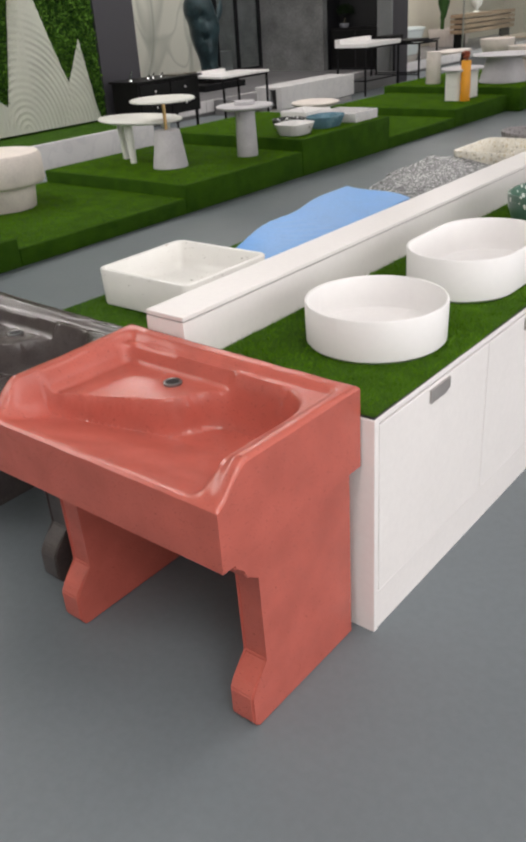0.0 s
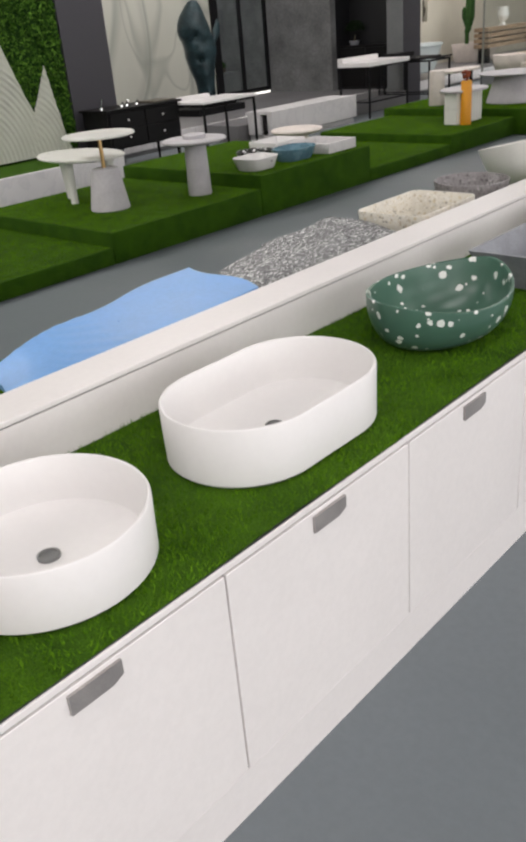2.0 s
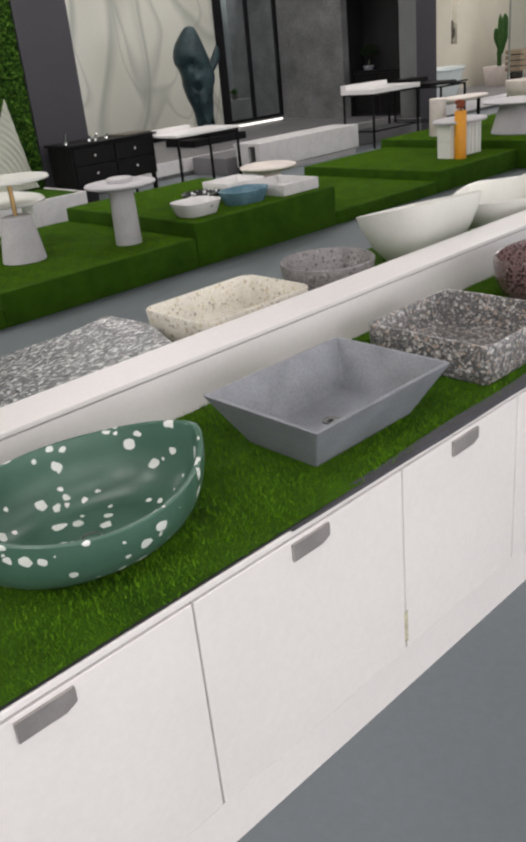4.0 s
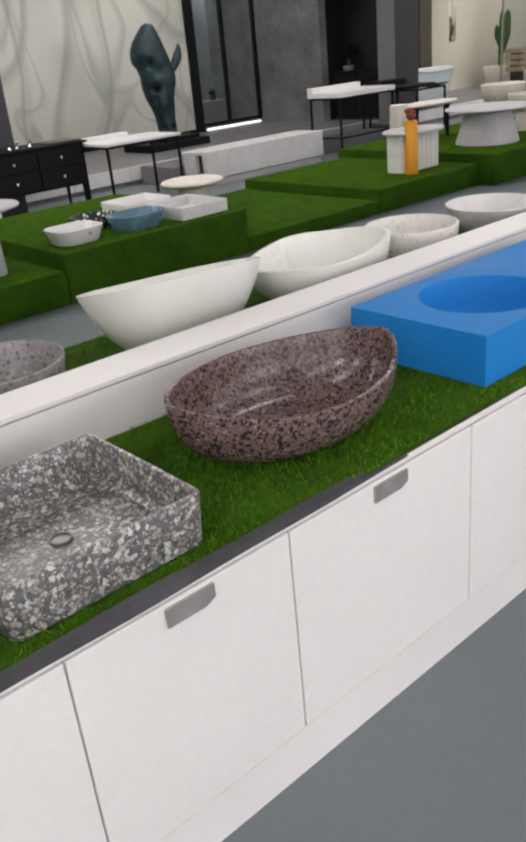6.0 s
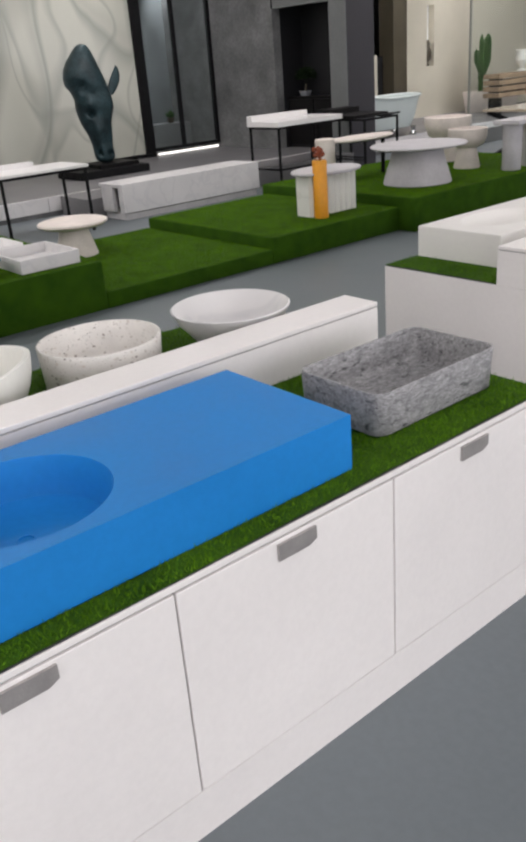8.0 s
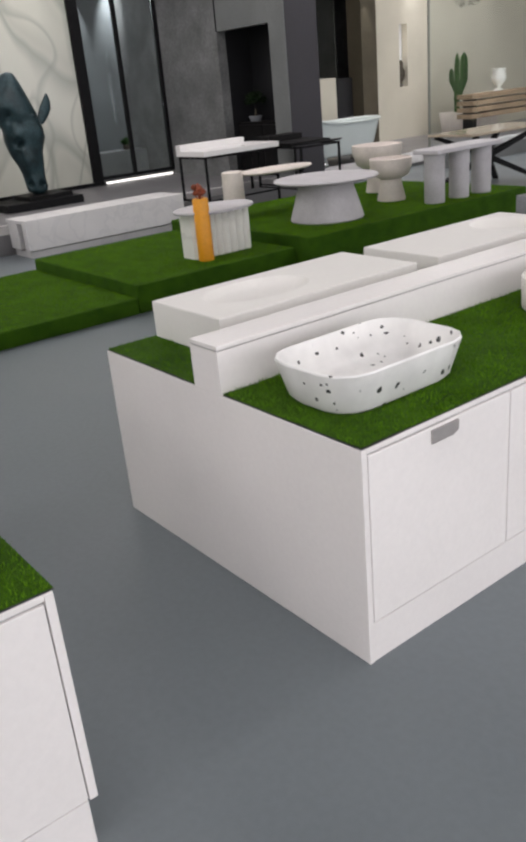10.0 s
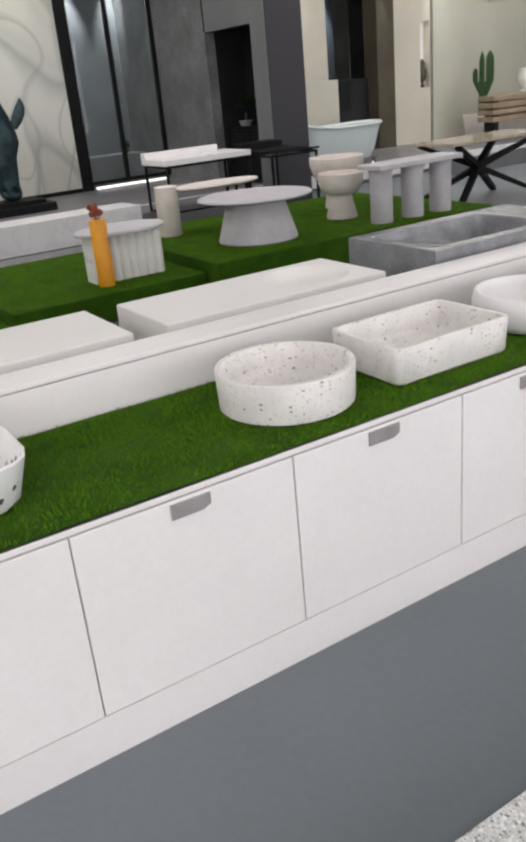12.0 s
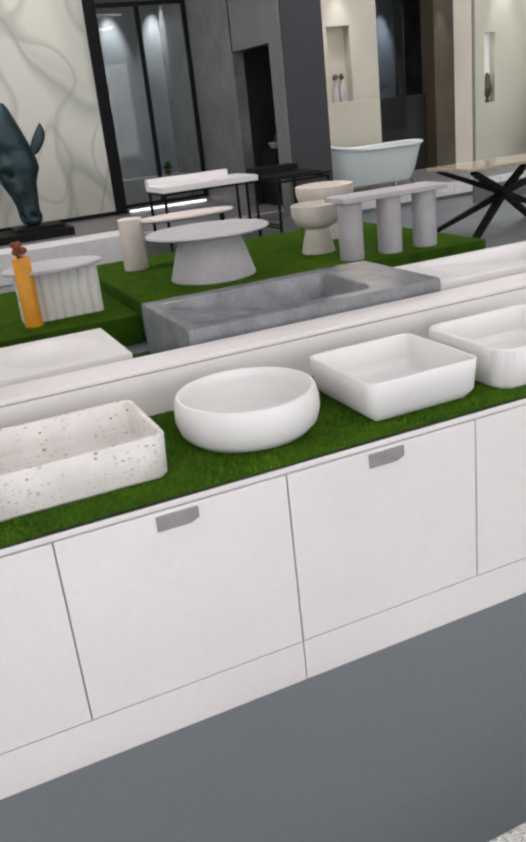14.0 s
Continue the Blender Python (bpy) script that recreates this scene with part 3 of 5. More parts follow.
tagged(part("figurine", lathe(-11.17, 19.14, [(0.03, 1.15), (0.05, 1.17), (0.02, 1.22), (0.07, 1.32), (0.08, 1.42), (0.04, 1.5), (0.05, 1.55), (0.02, 1.62)], 14), M_OLIVE, None, "", True), "small dark abstract sculpture in the slit niche", "sculpture")

# relief wall with moss, behind a planted marble ledge
structure("wall_relief", box(-8.92, -8.64, Y0, 7.32, 0, CEIL), M_MOSSBED, "wall covered in dark green moss")


def ridge_relief(name, peaks, base_z, x, parent_label):
    """A relief of pleated plaster: fine ridges that follow the outline of a peak."""
    t = thing(name, (x, 5.2, base_z), parent_label, "wall relief")
    n, rows = 110, 90
    for y0, yp, y1, top in peaks:
        bm = bmesh.new()
        grid = []
        for j in range(rows + 1):
            f = j / rows
            line = []
            for i in range(n + 1):
                y = y0 + (y1 - y0) * i / n
                u = (y - yp) / ((yp - y0) if y < yp else (y1 - yp))
                h = base_z + (top - base_z) * max(0.0, 1 - abs(u)) ** 1.25
                z = base_z + (h - base_z) * f
                swirl = math.sin(110 * math.hypot((y - y0 - 0.25 * (y1 - y0)), 0.8 * (z - base_z)) + 2 * u)
                line.append(bm.verts.new((x + 0.02 * (1 - f * 0.5) + 0.0055 * swirl, y, z)))
            grid.append(line)
        for a, b in zip(grid, grid[1:]):
            for i in range(n):
                bm.faces.new((a[i], a[i + 1], b[i + 1], b[i]))
        bmesh.ops.solidify(bm, geom=bm.faces[:], thickness=0.03)
        part("peak", bm, M_RELIEF, t, "", True)
    return t


PEAKS = ((5.75, 6.22, 7.02, 2.4), (6.45, 7.02, 7.22, 1.25), (3.6, 5.2, 6.4, 1.12))
ridge_relief("mountain_relief", PEAKS, 0.29, -8.61, "pale plaster relief of pleated mountain peaks")


def crest(y):
    """Height of the relief's outline at y."""
    top = 0.29
    for y0, yp, y1, z in PEAKS:
        if y0 < y < y1:
            u = (y - yp) / ((yp - y0) if y < yp else (y1 - yp))
            top = max(top, 0.29 + (z - 0.29) * max(0.0, 1 - abs(u)) ** 1.25)
    return top


def leaf_wall(name, x, y0, y1, z0, z1, n, seed, mat, label):
    rng = np.random.default_rng(seed)
    verts, faces = [], []
    for k in range(n):
        y, z = rng.uniform(y0, y1), rng.uniform(z0, z1)
        if z < crest(y) + 0.01:
            continue
        s, d = rng.uniform(0.012, 0.032), rng.uniform(0.0, 0.05)
        u = Vector(rng.normal(size=3)).normalized()
        w = u.cross(Vector(rng.normal(size=3))).normalized()
        c = Vector((x + d, y, z))
        i = len(verts)
        verts += [c - u * s, c + w * s * 0.45, c + u * s, c - w * s * 0.45]
        faces.append((i, i + 1, i + 2, i + 3))
    me = bpy.data.meshes.new(name)
    me.from_pydata(verts, [], faces)
    me.materials.append(mat)
    return tagged(new(name, me), label, "moss", "", "stuff")


leaf_wall("moss", -8.635, 4.4, 7.3, 0.3, 2.4, 17000, 5, M_MOSS, "green preserved moss and leaves on the wall")
lg = thing("planter_ledge", (-8.3, 2.0, 0), "long white marble planter ledge topped with turf", "planter")
part("front_slab", box(-7.80, -7.76, -4.9, 7.30, 0, 0.27, 0.004), M_MARBLE, lg)
part("end_slab", box(-8.59, -7.80, 7.26, 7.30, 0, 0.27, 0.004), M_MARBLE, lg)
part("turf", box(-8.64, -7.80, -4.9, 7.26, 0.0, 0.262), M_TURF_FAR, lg, "green turf top")

# ---- stepped turf platforms along the far side of the aisle ----
PLATFORMS = [(-4.9, 3.10, 0.20), (3.10, 4.745, 0.125), (4.745, 6.36, 0.228), (6.36, 7.95, 0.338), (7.95, 9.47, 0.118), (9.47, 10.97, 0.208), (10.97, 13.85, 0.295)]
for k, (y0, y1, z) in enumerate(PLATFORMS):
    p = thing("turf_platform", (-5.7, (y0 + y1) / 2, 0), "low display platform covered in artificial turf", "platform", "stepped turf platforms")
    xb = -6.62 if k < 6 else -6.7
    part("body", box(xb, -4.80 if k < 6 else -4.62, y0 + 0.002, y1 - 0.002, 0, z, 0.012, 2), M_TURF_FAR, p, "", True)
    blades("turf", xb + 0.01, -4.81 if k < 6 else -4.63, y0 + 0.01, y1 - 0.01, z - 0.002, 14000, 0.008, 0.0038, M_BLADE_FAR, 30 + k, p)

# ---- the two white display counters ----
XF, XS, XT, XB, TOP = -0.942, -1.54, -1.68, -2.235, 0.640


def counter(y0, y1, gaps, label, xt=XT, xs=XS, lift=0.0):
    c = thing("display_counter", ((XF + XB) / 2, (y0 + y1) / 2, 0), label, "counter", "white display counters")
    part("body", box(XB, XF - 0.019, y0 + 0.02, y1 - 0.02, 0.10, TOP - 0.016), M_WHITE, c)
    kb = [box(XF - 0.05, XF - 0.003, y0 + 0.012, 10.281 if y1 > 11 else y1 - 0.022, 0.0, 0.1235, 0.001, 1)]
    if y1 > 11:
        kb.append(box(XF - 0.05, XF - 0.003, 10.284, y1 - 0.012, 0.0, 0.1235, 0.001, 1))
    for b in kb:
        part("kick_board", b, M_WHITE, c)
    part("rear_board", box(XB + 0.002, XB + 0.02, y0 + 0.012, y1 - 0.012, 0, 0.10), M_WHITE, c)
    for ya, yb in ((y0, y0 + 0.019), (y1 - 0.019, y1)):
        part("end_panel", box(XB, XF, ya, yb, 0.0 if ya == y0 else 0.1245, TOP - 0.0005, 0.0012, 1), M_WHITE, c)
    part("top_board", box(XB, XF, y0 + 0.0195, y1 - 0.0195, TOP - 0.0135, TOP, 0.0012, 1), M_WHITE, c)
    sp = part("divider", box(xt, xs, y0, y1, TOP + 0.0005, 0.7685 + lift), M_WHITE, c)
    part("seam", box(xt + 0.002, xs - 0.003, y0 + 0.002, y1 - 0.002, 0.769 + lift, 0.7725 + lift), M_GAP, sp, "dark joint under the cap")
    part("cap", box(xt, xs + 0.001, y0, y1, 0.773 + lift, 0.786 + lift, 0.0015, 1), M_WHITE, sp)
    for a, b in zip(gaps, gaps[1:]):
        d = part("door", box(XF - 0.018, XF, a + 0.0022, b - 0.0022, 0.1285, 0.6205, 0.0015, 1), M_DOOR, c)
        m = (a + b) / 2
        h = bmesh.new()
        prof = [(m - 0.052, 0.612), (m + 0.052, 0.612), (m + 0.052, 0.584), (m + 0.030, 0.574), (m - 0.052, 0.574)]
        loft([[(XF + dx, y, z) for y, z in prof] for dx in (0.0003, 0.005, 0.0062)], h)
        part("handle", h, M_HANDLE, d, "brushed nickel edge pull")
    part("shadow_gap", box(XF - 0.0189, XF - 0.007, y0 + 0.02, y1 - 0.02, 0.1240, TOP - 0.014), M_GAP, c, "dark joint behind the doors")
    return c


C1, C2 = (1.385, 7.13), (7.935, 12.6)
XT2, XS2 = -1.664, -1.523
counter(*C1, (1.405, 2.003, 2.606, 3.20, 3.795, 4.276, 4.758, 5.343, 5.931, 6.526, 7.110), "long white lacquered counter with flat doors, run with turf")
counter(*C2, (7.955, 8.522, 9.113, 9.702, 10.282, 10.857, 11.44, 12.02, 12.58), "second long white counter with flat doors, run with turf", XT2, XS2, 0.006)
tagged(part("stain", box(XF + 0.0004, XF + 0.0010, 3.789, 3.801, 0.15, 0.24), M_STAIN), "yellowish glue stain on a door joint", "stain")


def mat_of_turf(x0, x1, y0, y1, z, per, seed):
    t = thing("turf_mat", ((x0 + x1) / 2, (y0 + y1) / 2, z), "artificial turf mat laid along the counter", "turf mat", "turf mats")
    nx, ny = 8, int((y1 - y0) / 0.06)
    bm = bmesh.new()
    g = [[bm.verts.new((x0 + (x1 - x0) * i / nx, y0 + (y1 - y0) * j / ny, z + 0.006 + 0.004 * noise.noise(Vector((i * 0.7, j * 0.25, seed))))) for i in range(nx + 1)] for j in range(ny + 1)]
    for a, b in zip(g, g[1:]):
        for i in range(nx):
            bm.faces.new((a[i], a[i + 1], b[i + 1], b[i]))
    part("mat", bm, M_TURF, t, "", True)
    part("backing", box(x0, x1, y0, y1, z + 0.0005, z + 0.0025), M_BACKING, t, "dark backing")
    blades("turf", x0 + 0.002, x1 - 0.002, y0 + 0.002, y1 - 0.002, z + 0.004, per, 0.013, 0.0016, M_BLADE, seed, t)
    return t


mat_of_turf(XS + 0.002, XF - 0.004, C1[0] + 0.004, C1[1] + 0.004, TOP, 26000, 1)
mat_of_turf(XS2 + 0.002, XF - 0.004, C2[0] + 0.004, C2[1], TOP, 26000, 2)
mat_of_turf(XB + 0.004, XT - 0.002, C1[0] + 0.01, C1[1] + 0.002, TOP, 11000, 3)
mat_of_turf(XB + 0.004, XT2 - 0.002, C2[0] + 0.004, C2[1], TOP, 11000, 4)
# the loose rubber edge that shows where the turf has drawn back
eb = bmesh.new()
ring = []
for i in range(61):
    y = 3.45 + 1.66 * i / 60
    w = (math.sin(math.pi * (i / 60) ** 1.2) ** 0.8 * 0.012) * (0.8 + 0.2 * math.sin(i * 0.4)) + 0.0005
    ring.append([(XF + 0.0006, y, TOP - 0.6 * w), (XF + 0.003, y, TOP - 0.6 * w), (XF + 0.003, y, TOP + (0.004 + 0.8 * w) * min(1, w / 0.005)), (XF - 0.02, y, TOP + (0.006 + 0.8 * w) * min(1, w / 0.005))])
loft(ring, eb)
tagged(part("edge_strip", eb, M_BACKING, None, "", True), "dark rubber edging strip along the turf", "edging")

Z = TOP + 0.008


# ---- basins on the front of the first counter ----
def basin(name, x, y, body, mat, label, drain_at=None, smooth=True):
    t = thing(name, (x, y, Z), label, "basin")
    part("body", body, mat, t, "", smooth)
    if drain_at:
        drain(t, *drain_at)
    return t


basin("round_basin", -1.203, 1.815, vessel(-1.203, 1.815, basin_rings(0.203, 0.203, 0.203, Z, 0.770, 0.011, 0.02, 0.008, 0.004, 0.03), n=14), M_CERAMIC,
      "round matt white ceramic basin standing on turf", (-1.203, 1.815, Z + 0.019))
basin("oval_basin", -1.20, 2.44, vessel(-1.20, 2.44, basin_rings(0.183, 0.28, 0.183, Z, 0.786, 0.011, 0.02, 0.008, 0.004, 0.035), n=14), M_CERAMIC,
      "white stadium-shaped ceramic basin standing on turf", (-1.20, 2.44, Z + 0.019))


def boat(x, y, hx, hy, top, ends, mat, label, turn=0.0, wall=0.011):
    """A lemon-shaped bowl: pointed ends that rise, a rounded keel."""
    n = 72
    co, si = math.cos(radians(turn)), math.sin(radians(turn))

    def ring_at(s, f, z, inset):
        row_ = []
        for i in range(n):
            a = 2 * math.pi * i / n
            u = math.copysign(abs(math.cos(a)) ** (1.0 + 0.32 * f), math.cos(a)) * max(0.01, hx * s - inset)
            v = math.sin(a) * max(0.01, hy * s - inset * 1.3)
            dz = f * f * (ends * (abs(v) / hy) ** 2.4 - 0.012 * u / hx)
            row_.append((x + co * u - si * v, y + si * u + co * v, z + dz))
        return row_

    rr = []
    for k in range(15):
        f = k / 14
        a = f * math.pi / 2
        rr.append(ring_at(0.40 + 0.60 * math.sin(a) ** 0.85, f, Z + (top - Z) * (1 - math.cos(a)) ** 0.95, 0.0))
    rr.append(ring_at(1.0, 1.0, top + 0.0025, 0.003))
    rr.append(ring_at(1.0, 1.0, top + 0.0015, wall - 0.002))
    for k in range(12, -1, -1):
        f = k / 14
        a = f * math.pi / 2
        rr.append(ring_at(0.40 + 0.60 * math.sin(a) ** 0.85, f, max(Z + 0.018, Z + (top - Z) * (1 - math.cos(a)) ** 0.95 + 0.006), wall * 1.15))
    return basin("bowl_basin", x, y, loft(rr), mat, label, (x, y, Z + 0.017))


boat(-1.20, 3.172, 0.185, 0.262, 0.782, 0.032, M_GREEN, "dark green bowl basin with white chips and dipped rim", -6)
trap = [(0.105, 0.168, 0.004, Z), (0.1745, 0.231, 0.004, 0.768), (0.1765, 0.233, 0.004, 0.774), (0.166, 0.2225, 0.003, 0.774), (0.163, 0.219, 0.003, 0.770), (0.100, 0.160, 0.003, Z + 0.022), (0.03, 0.03, 0.03, Z + 0.019)]
basin("square_basin", -1.172, 3.825, vessel(-1.172, 3.825, trap, n=2), M_GREY, "grey concrete basin with flared sides", (-1.172, 3.825, Z + 0.019), False)
basin("square_basin", -1.193, 4.42, vessel(-1.193, 4.42, basin_rings(0.198, 0.198, 0.022, Z, 0.755, 0.014, 0.022, 0.004, 0.006, 0.02), n=4), M_CHIPS,
      "square basin in grey pebble terrazzo", (-1.193, 4.42, Z + 0.02), True)
boat(-1.208, 5.022, 0.196, 0.305, 0.788, 0.03, M_BROWN, "glossy brown terrazzo bowl with dipped rim", -5)

# blue slab basin: a block with a round bowl sunk in it
bl = thing("slab_basin", (-1.225, 5.975, Z), "matt blue slab basin with a round sunken bowl", "basin")
bb = bmesh.new()
X0b, X1b, Y0b, Y1b, ZT, CX, CY, RB = -1.447, -1.008, 5.49, 6.462, 0.781, -1.217, 5.782, 0.174
N = 48
circ = [(CX + RB * math.cos(2 * math.pi * i / N), CY + RB * 1.06 * math.sin(2 * math.pi * i / N)) for i in range(N)]


def on_edge(cx, cy, x, y):
    dx, dy = x - cx, y - cy
    ks = [((X1b if dx > 0 else X0b) - cx) / dx if abs(dx) > 1e-9 else 1e9, ((Y1b if dy > 0 else Y0b) - cy) / dy if abs(dy) > 1e-9 else 1e9]
    return cx + dx * min(ks), cy + dy * min(ks)


outer = [on_edge(CX, CY, *p) for p in circ]
for cxy in ((X0b, Y0b), (X0b, Y1b), (X1b, Y0b), (X1b, Y1b)):
    k = min(range(N), key=lambda i: (outer[i][0] - cxy[0]) ** 2 + (outer[i][1] - cxy[1]) ** 2)
    outer[k] = cxy
rings = [[(x, y, Z) for x, y in outer], [(x, y, ZT) for x, y in outer], [(x, y, ZT) for x, y in circ]]
for s, z in ((0.985, ZT - 0.008), (0.96, ZT - 0.06), (0.9, ZT - 0.085), (0.75, ZT - 0.095), (0.15, ZT - 0.098)):
    rings.append([(CX + (x - CX) * s, CY + (y - CY) * s, z) for x, y in circ])
loft(rings, bb)
part("body", bb, M_BLUE, bl, "", True)
drain(bl, CX, CY, ZT - 0.0975, 0.02, M_BLUE)
basin("square_basin", -1.20, 6.838, vessel(-1.20, 6.838, basin_rings(0.148, 0.235, 0.04, Z, 0.763, 0.011, 0.022, 0.006, 0.006, 0.02), n=6), M_GRANITE,
      "rectangular streaked grey granite basin on turf", (-1.20, 6.838, Z + 0.02))

# ---- basins behind the divider of the first counter ----
basin("square_basin", -1.955, 1.82, vessel(-1.955, 1.82, basin_rings(0.209, 0.202, 0.034, Z, 0.77, 0.02, 0.03, 0.004, 0.005, 0.03), n=5), M_WHITESTONE,
      "square white quartz basin with brown veins", (-1.955, 1.82, Z + 0.028))


def wave_slab(name, x0, x1, y0, y1, amp, step, mat, label, seed):
    """A basin top shaped like drifted layers: terraced heights over a slab."""
    bm = bmesh.new()
    nx, ny = 26, 70
    top, low = [], []
    for j in range(ny + 1):
        rt, rl = [], []
        for i in range(nx + 1):
            u, v = i / nx, j / ny
            edge = 0.018 * math.sin(5.5 * v + seed) + 0.012 * math.sin(13 * v + 2 * seed)
            x = x0 + (x1 - x0) * u + edge * (1 - u)
            y = y0 + (y1 - y0) * v + 0.02 * math.sin(6 * u + seed) * (1 if v < 0.5 else -1)
            h = 0.052 + amp * (0.9 * v ** 1.3 + 0.10 * math.sin(6 * v + 2 * u + seed)) * (1.1 - 0.5 * u) + 0.02 * (1 - math.exp(-v / 0.12)) * (1 - 0.4 * u)
            h = 0.012 + (h - 0.012) * (1 - math.exp(-(v + 0.02) / 0.10))
            k = h / step
            if v < 0.42:
                h = step * (math.floor(k) + min(1.0, (k - math.floor(k)) / 0.45))
            rt.append(bm.verts.new((x, y, Z + h)))
            rl.append(bm.verts.new((x, y, Z)))
        top.append(rt)
        low.append(rl)
    for g, flip in ((top, False), (low, True)):
        for a, b in zip(g, g[1:]):
            for i in range(nx):
                f = (a[i], a[i + 1], b[i + 1], b[i])
                bm.faces.new(f[::-1] if flip else f)
    for j in range(ny):
        bm.faces.new((top[j][0], top[j + 1][0], low[j + 1][0], low[j][0]))
        bm.faces.new((top[j + 1][nx], top[j][nx], low[j][nx], low[j + 1][nx]))
    for i in range(nx):
        bm.faces.new((top[0][i + 1], top[0][i], low[0][i], low[0][i + 1]))
        bm.faces.new((top[ny][i], top[ny][i + 1], low[ny][i + 1], low[ny][i]))
    t = thing(name, ((x0 + x1) / 2, (y0 + y1) / 2, Z), label, "basin")
    part("body", bm, mat, t, "", True)
    return t


wave_slab("wave_basin", -2.12, -1.80, 2.20, 3.06, 0.044, 0.004, M_SKY, "sky blue wave-shaped slab basin with contour steps", 0.4)
wave_slab("wave_basin", -2.14, -1.79, 3.12, 3.88, 0.04, 0.005, M_WAVEGREY, "speckled grey wave-shaped stone slab basin", 1.9)
basin("square_basin", -1.90, 4.165, vessel(-1.90, 4.165, basin_rings(0.16, 0.232, 0.045, Z, 0.775, 0.011, 0.022, 0.006, 0.012, 0.02), n=6), M_BEIGECHIP,
      "rectangular cream terrazzo basin with rounded corners", (-1.90, 4.165, Z + 0.02))
basin("round_basin", -1.925, 4.665, vessel(-1.925, 4.665, basin_rings(0.172, 0.172, 0.172, Z, 0.778, 0.010, 0.02, 0.01, 0.02, 0.03), n=12), M_GREYCHIP,
      "round grey terrazzo basin behind the divider", (-1.925, 4.665, Z + 0.019))


def tall_bowl(x, y, hx, hy, top, ends, dip, mat, label, tilt=0.0, straight=0.0):
    def lift(u, v, z):
        f = max(0.0, (z - Z) / (top - Z))
        return f * f * (ends * (v / hy) - dip * math.cos(math.pi * v / hy) * (u / hx) + tilt * u / hx)
    def ring_at(k):
        a = k / 10 * math.pi / 2
        size = (1 - straight) * (0.45 + 0.55 * math.sin(a) ** 0.8) + straight * (0.50 + 0.50 * (k / 10) ** 0.75)
        rise = (1 - straight) * (0.25 * k / 10 + 0.75 * (1 - math.cos(a))) + straight * k / 10
        return size, Z + (top - Z) * rise

    r = []
    for k in range(11):
        size, z = ring_at(k)
        r.append((hx * size, hy * size, hx * size * 0.98, z))
    r.append((hx - 0.014, hy - 0.014, hx - 0.016, top))
    for k in range(8, -1, -1):
        size, z = ring_at(k)
        r.append((hx * size - 0.016, hy * size - 0.016, hx * size - 0.018, max(Z + 0.02, z + 0.008)))
    return basin("bowl_basin", x, y, vessel(x, y, r, lift, 12), mat, label, (x, y, Z + 0.022))


tall_bowl(-1.95, 5.255, 0.17, 0.302, 0.858, -0.014, 0.0, M_WARMWHITE, "deep white stone bowl with sloping rim", 0.035, 0.75)
tall_bowl(-1.935, 5.862, 0.18, 0.278, 0.81, 0.018, 0.014, M_WARMWHITE, "white egg-shaped bowl basin with wavy rim")
basin("round_basin", -1.945, 6.375, vessel(-1.945, 6.375, basin_rings(0.175, 0.185, 0.175, Z, 0.79, 0.012, 0.02, 0.01, 0.012, 0.03), n=12), M_SPECKLE,
      "round white speckled terrazzo basin", (-1.945, 6.375, Z + 0.019))
dish = [(r * 0.93, z) for r, z in [(0.07, Z), (0.075, Z + 0.012), (0.13, Z + 0.05), (0.18, 0.752), (0.205, 0.794), (0.2, 0.797), (0.194, 0.793), (0.165, 0.752), (0.115, Z + 0.058), (0.05, Z + 0.03), (0.01, Z + 0.028)]]
basin("dish_basin", -1.876, 6.812, lathe(-1.876, 6.812, dish, 48), M_MARBLE, "shallow round white marble dish basin", (-1.876, 6.812, Z + 0.03))

# ---- second counter, front ----
basin("oval_basin", -1.235, 8.262, vessel(-1.235, 8.262, basin_rings(0.175, 0.262, 0.10, Z, 0.770, 0.010, 0.02, 0.012, 0.026, 0.035), n=3), M_DALMATIAN,
      "white oval basin with black chips", (-1.235, 8.262, Z + 0.019))
basin("round_basin", -1.214, 9.2855, vessel(-1.214, 9.2855, basin_rings(0.2, 0.2, 0.2, Z, 0.764, 0.021, 0.03, 0.006, 0.006, 0.02), n=14), M_SPECKLE,
      "round white speckled terrazzo basin on turf", (-1.214, 9.2855, Z + 0.02))
basin("square_basin", -1.215, 9.795, vessel(-1.215, 9.795, basin_rings(0.165, 0.235, 0.035, Z, 0.764, 0.018, 0.03, 0.01, 0.006, 0.02), n=6), M_SPECKLE,
      "rectangular white speckled terrazzo basin on turf", (-1.215, 9.795, Z + 0.02))
pebble = [(0.13, Z), (0.17, Z + 0.007), (0.190, Z + 0.028), (0.199, Z + 0.06), (0.198, Z + 0.09), (0.193, Z + 0.113), (0.188, Z + 0.122), (0.182, Z + 0.123), (0.178, Z + 0.118), (0.177, Z + 0.09), (0.174, Z + 0.06), (0.15, Z + 0.028), (0.10, Z + 0.02), (0.02, Z + 0.018)]
basin("round_basin", -1.215, 10.305, lathe(-1.215, 10.305, pebble, 56), M_CERAMIC, "round bulging matt white ceramic basin", (-1.215, 10.305, Z + 0.019))
basin("square_basin", -1.19, 10.752, vessel(-1.19, 10.752, basin_rings(0.183, 0.183, 0.035, Z, 0.768, 0.012, 0.022, 0.03, 0.008, 0.03), n=6), M_CERAMIC,
      "square white ceramic basin with rounded corners", (-1.19, 10.752, Z + 0.02))
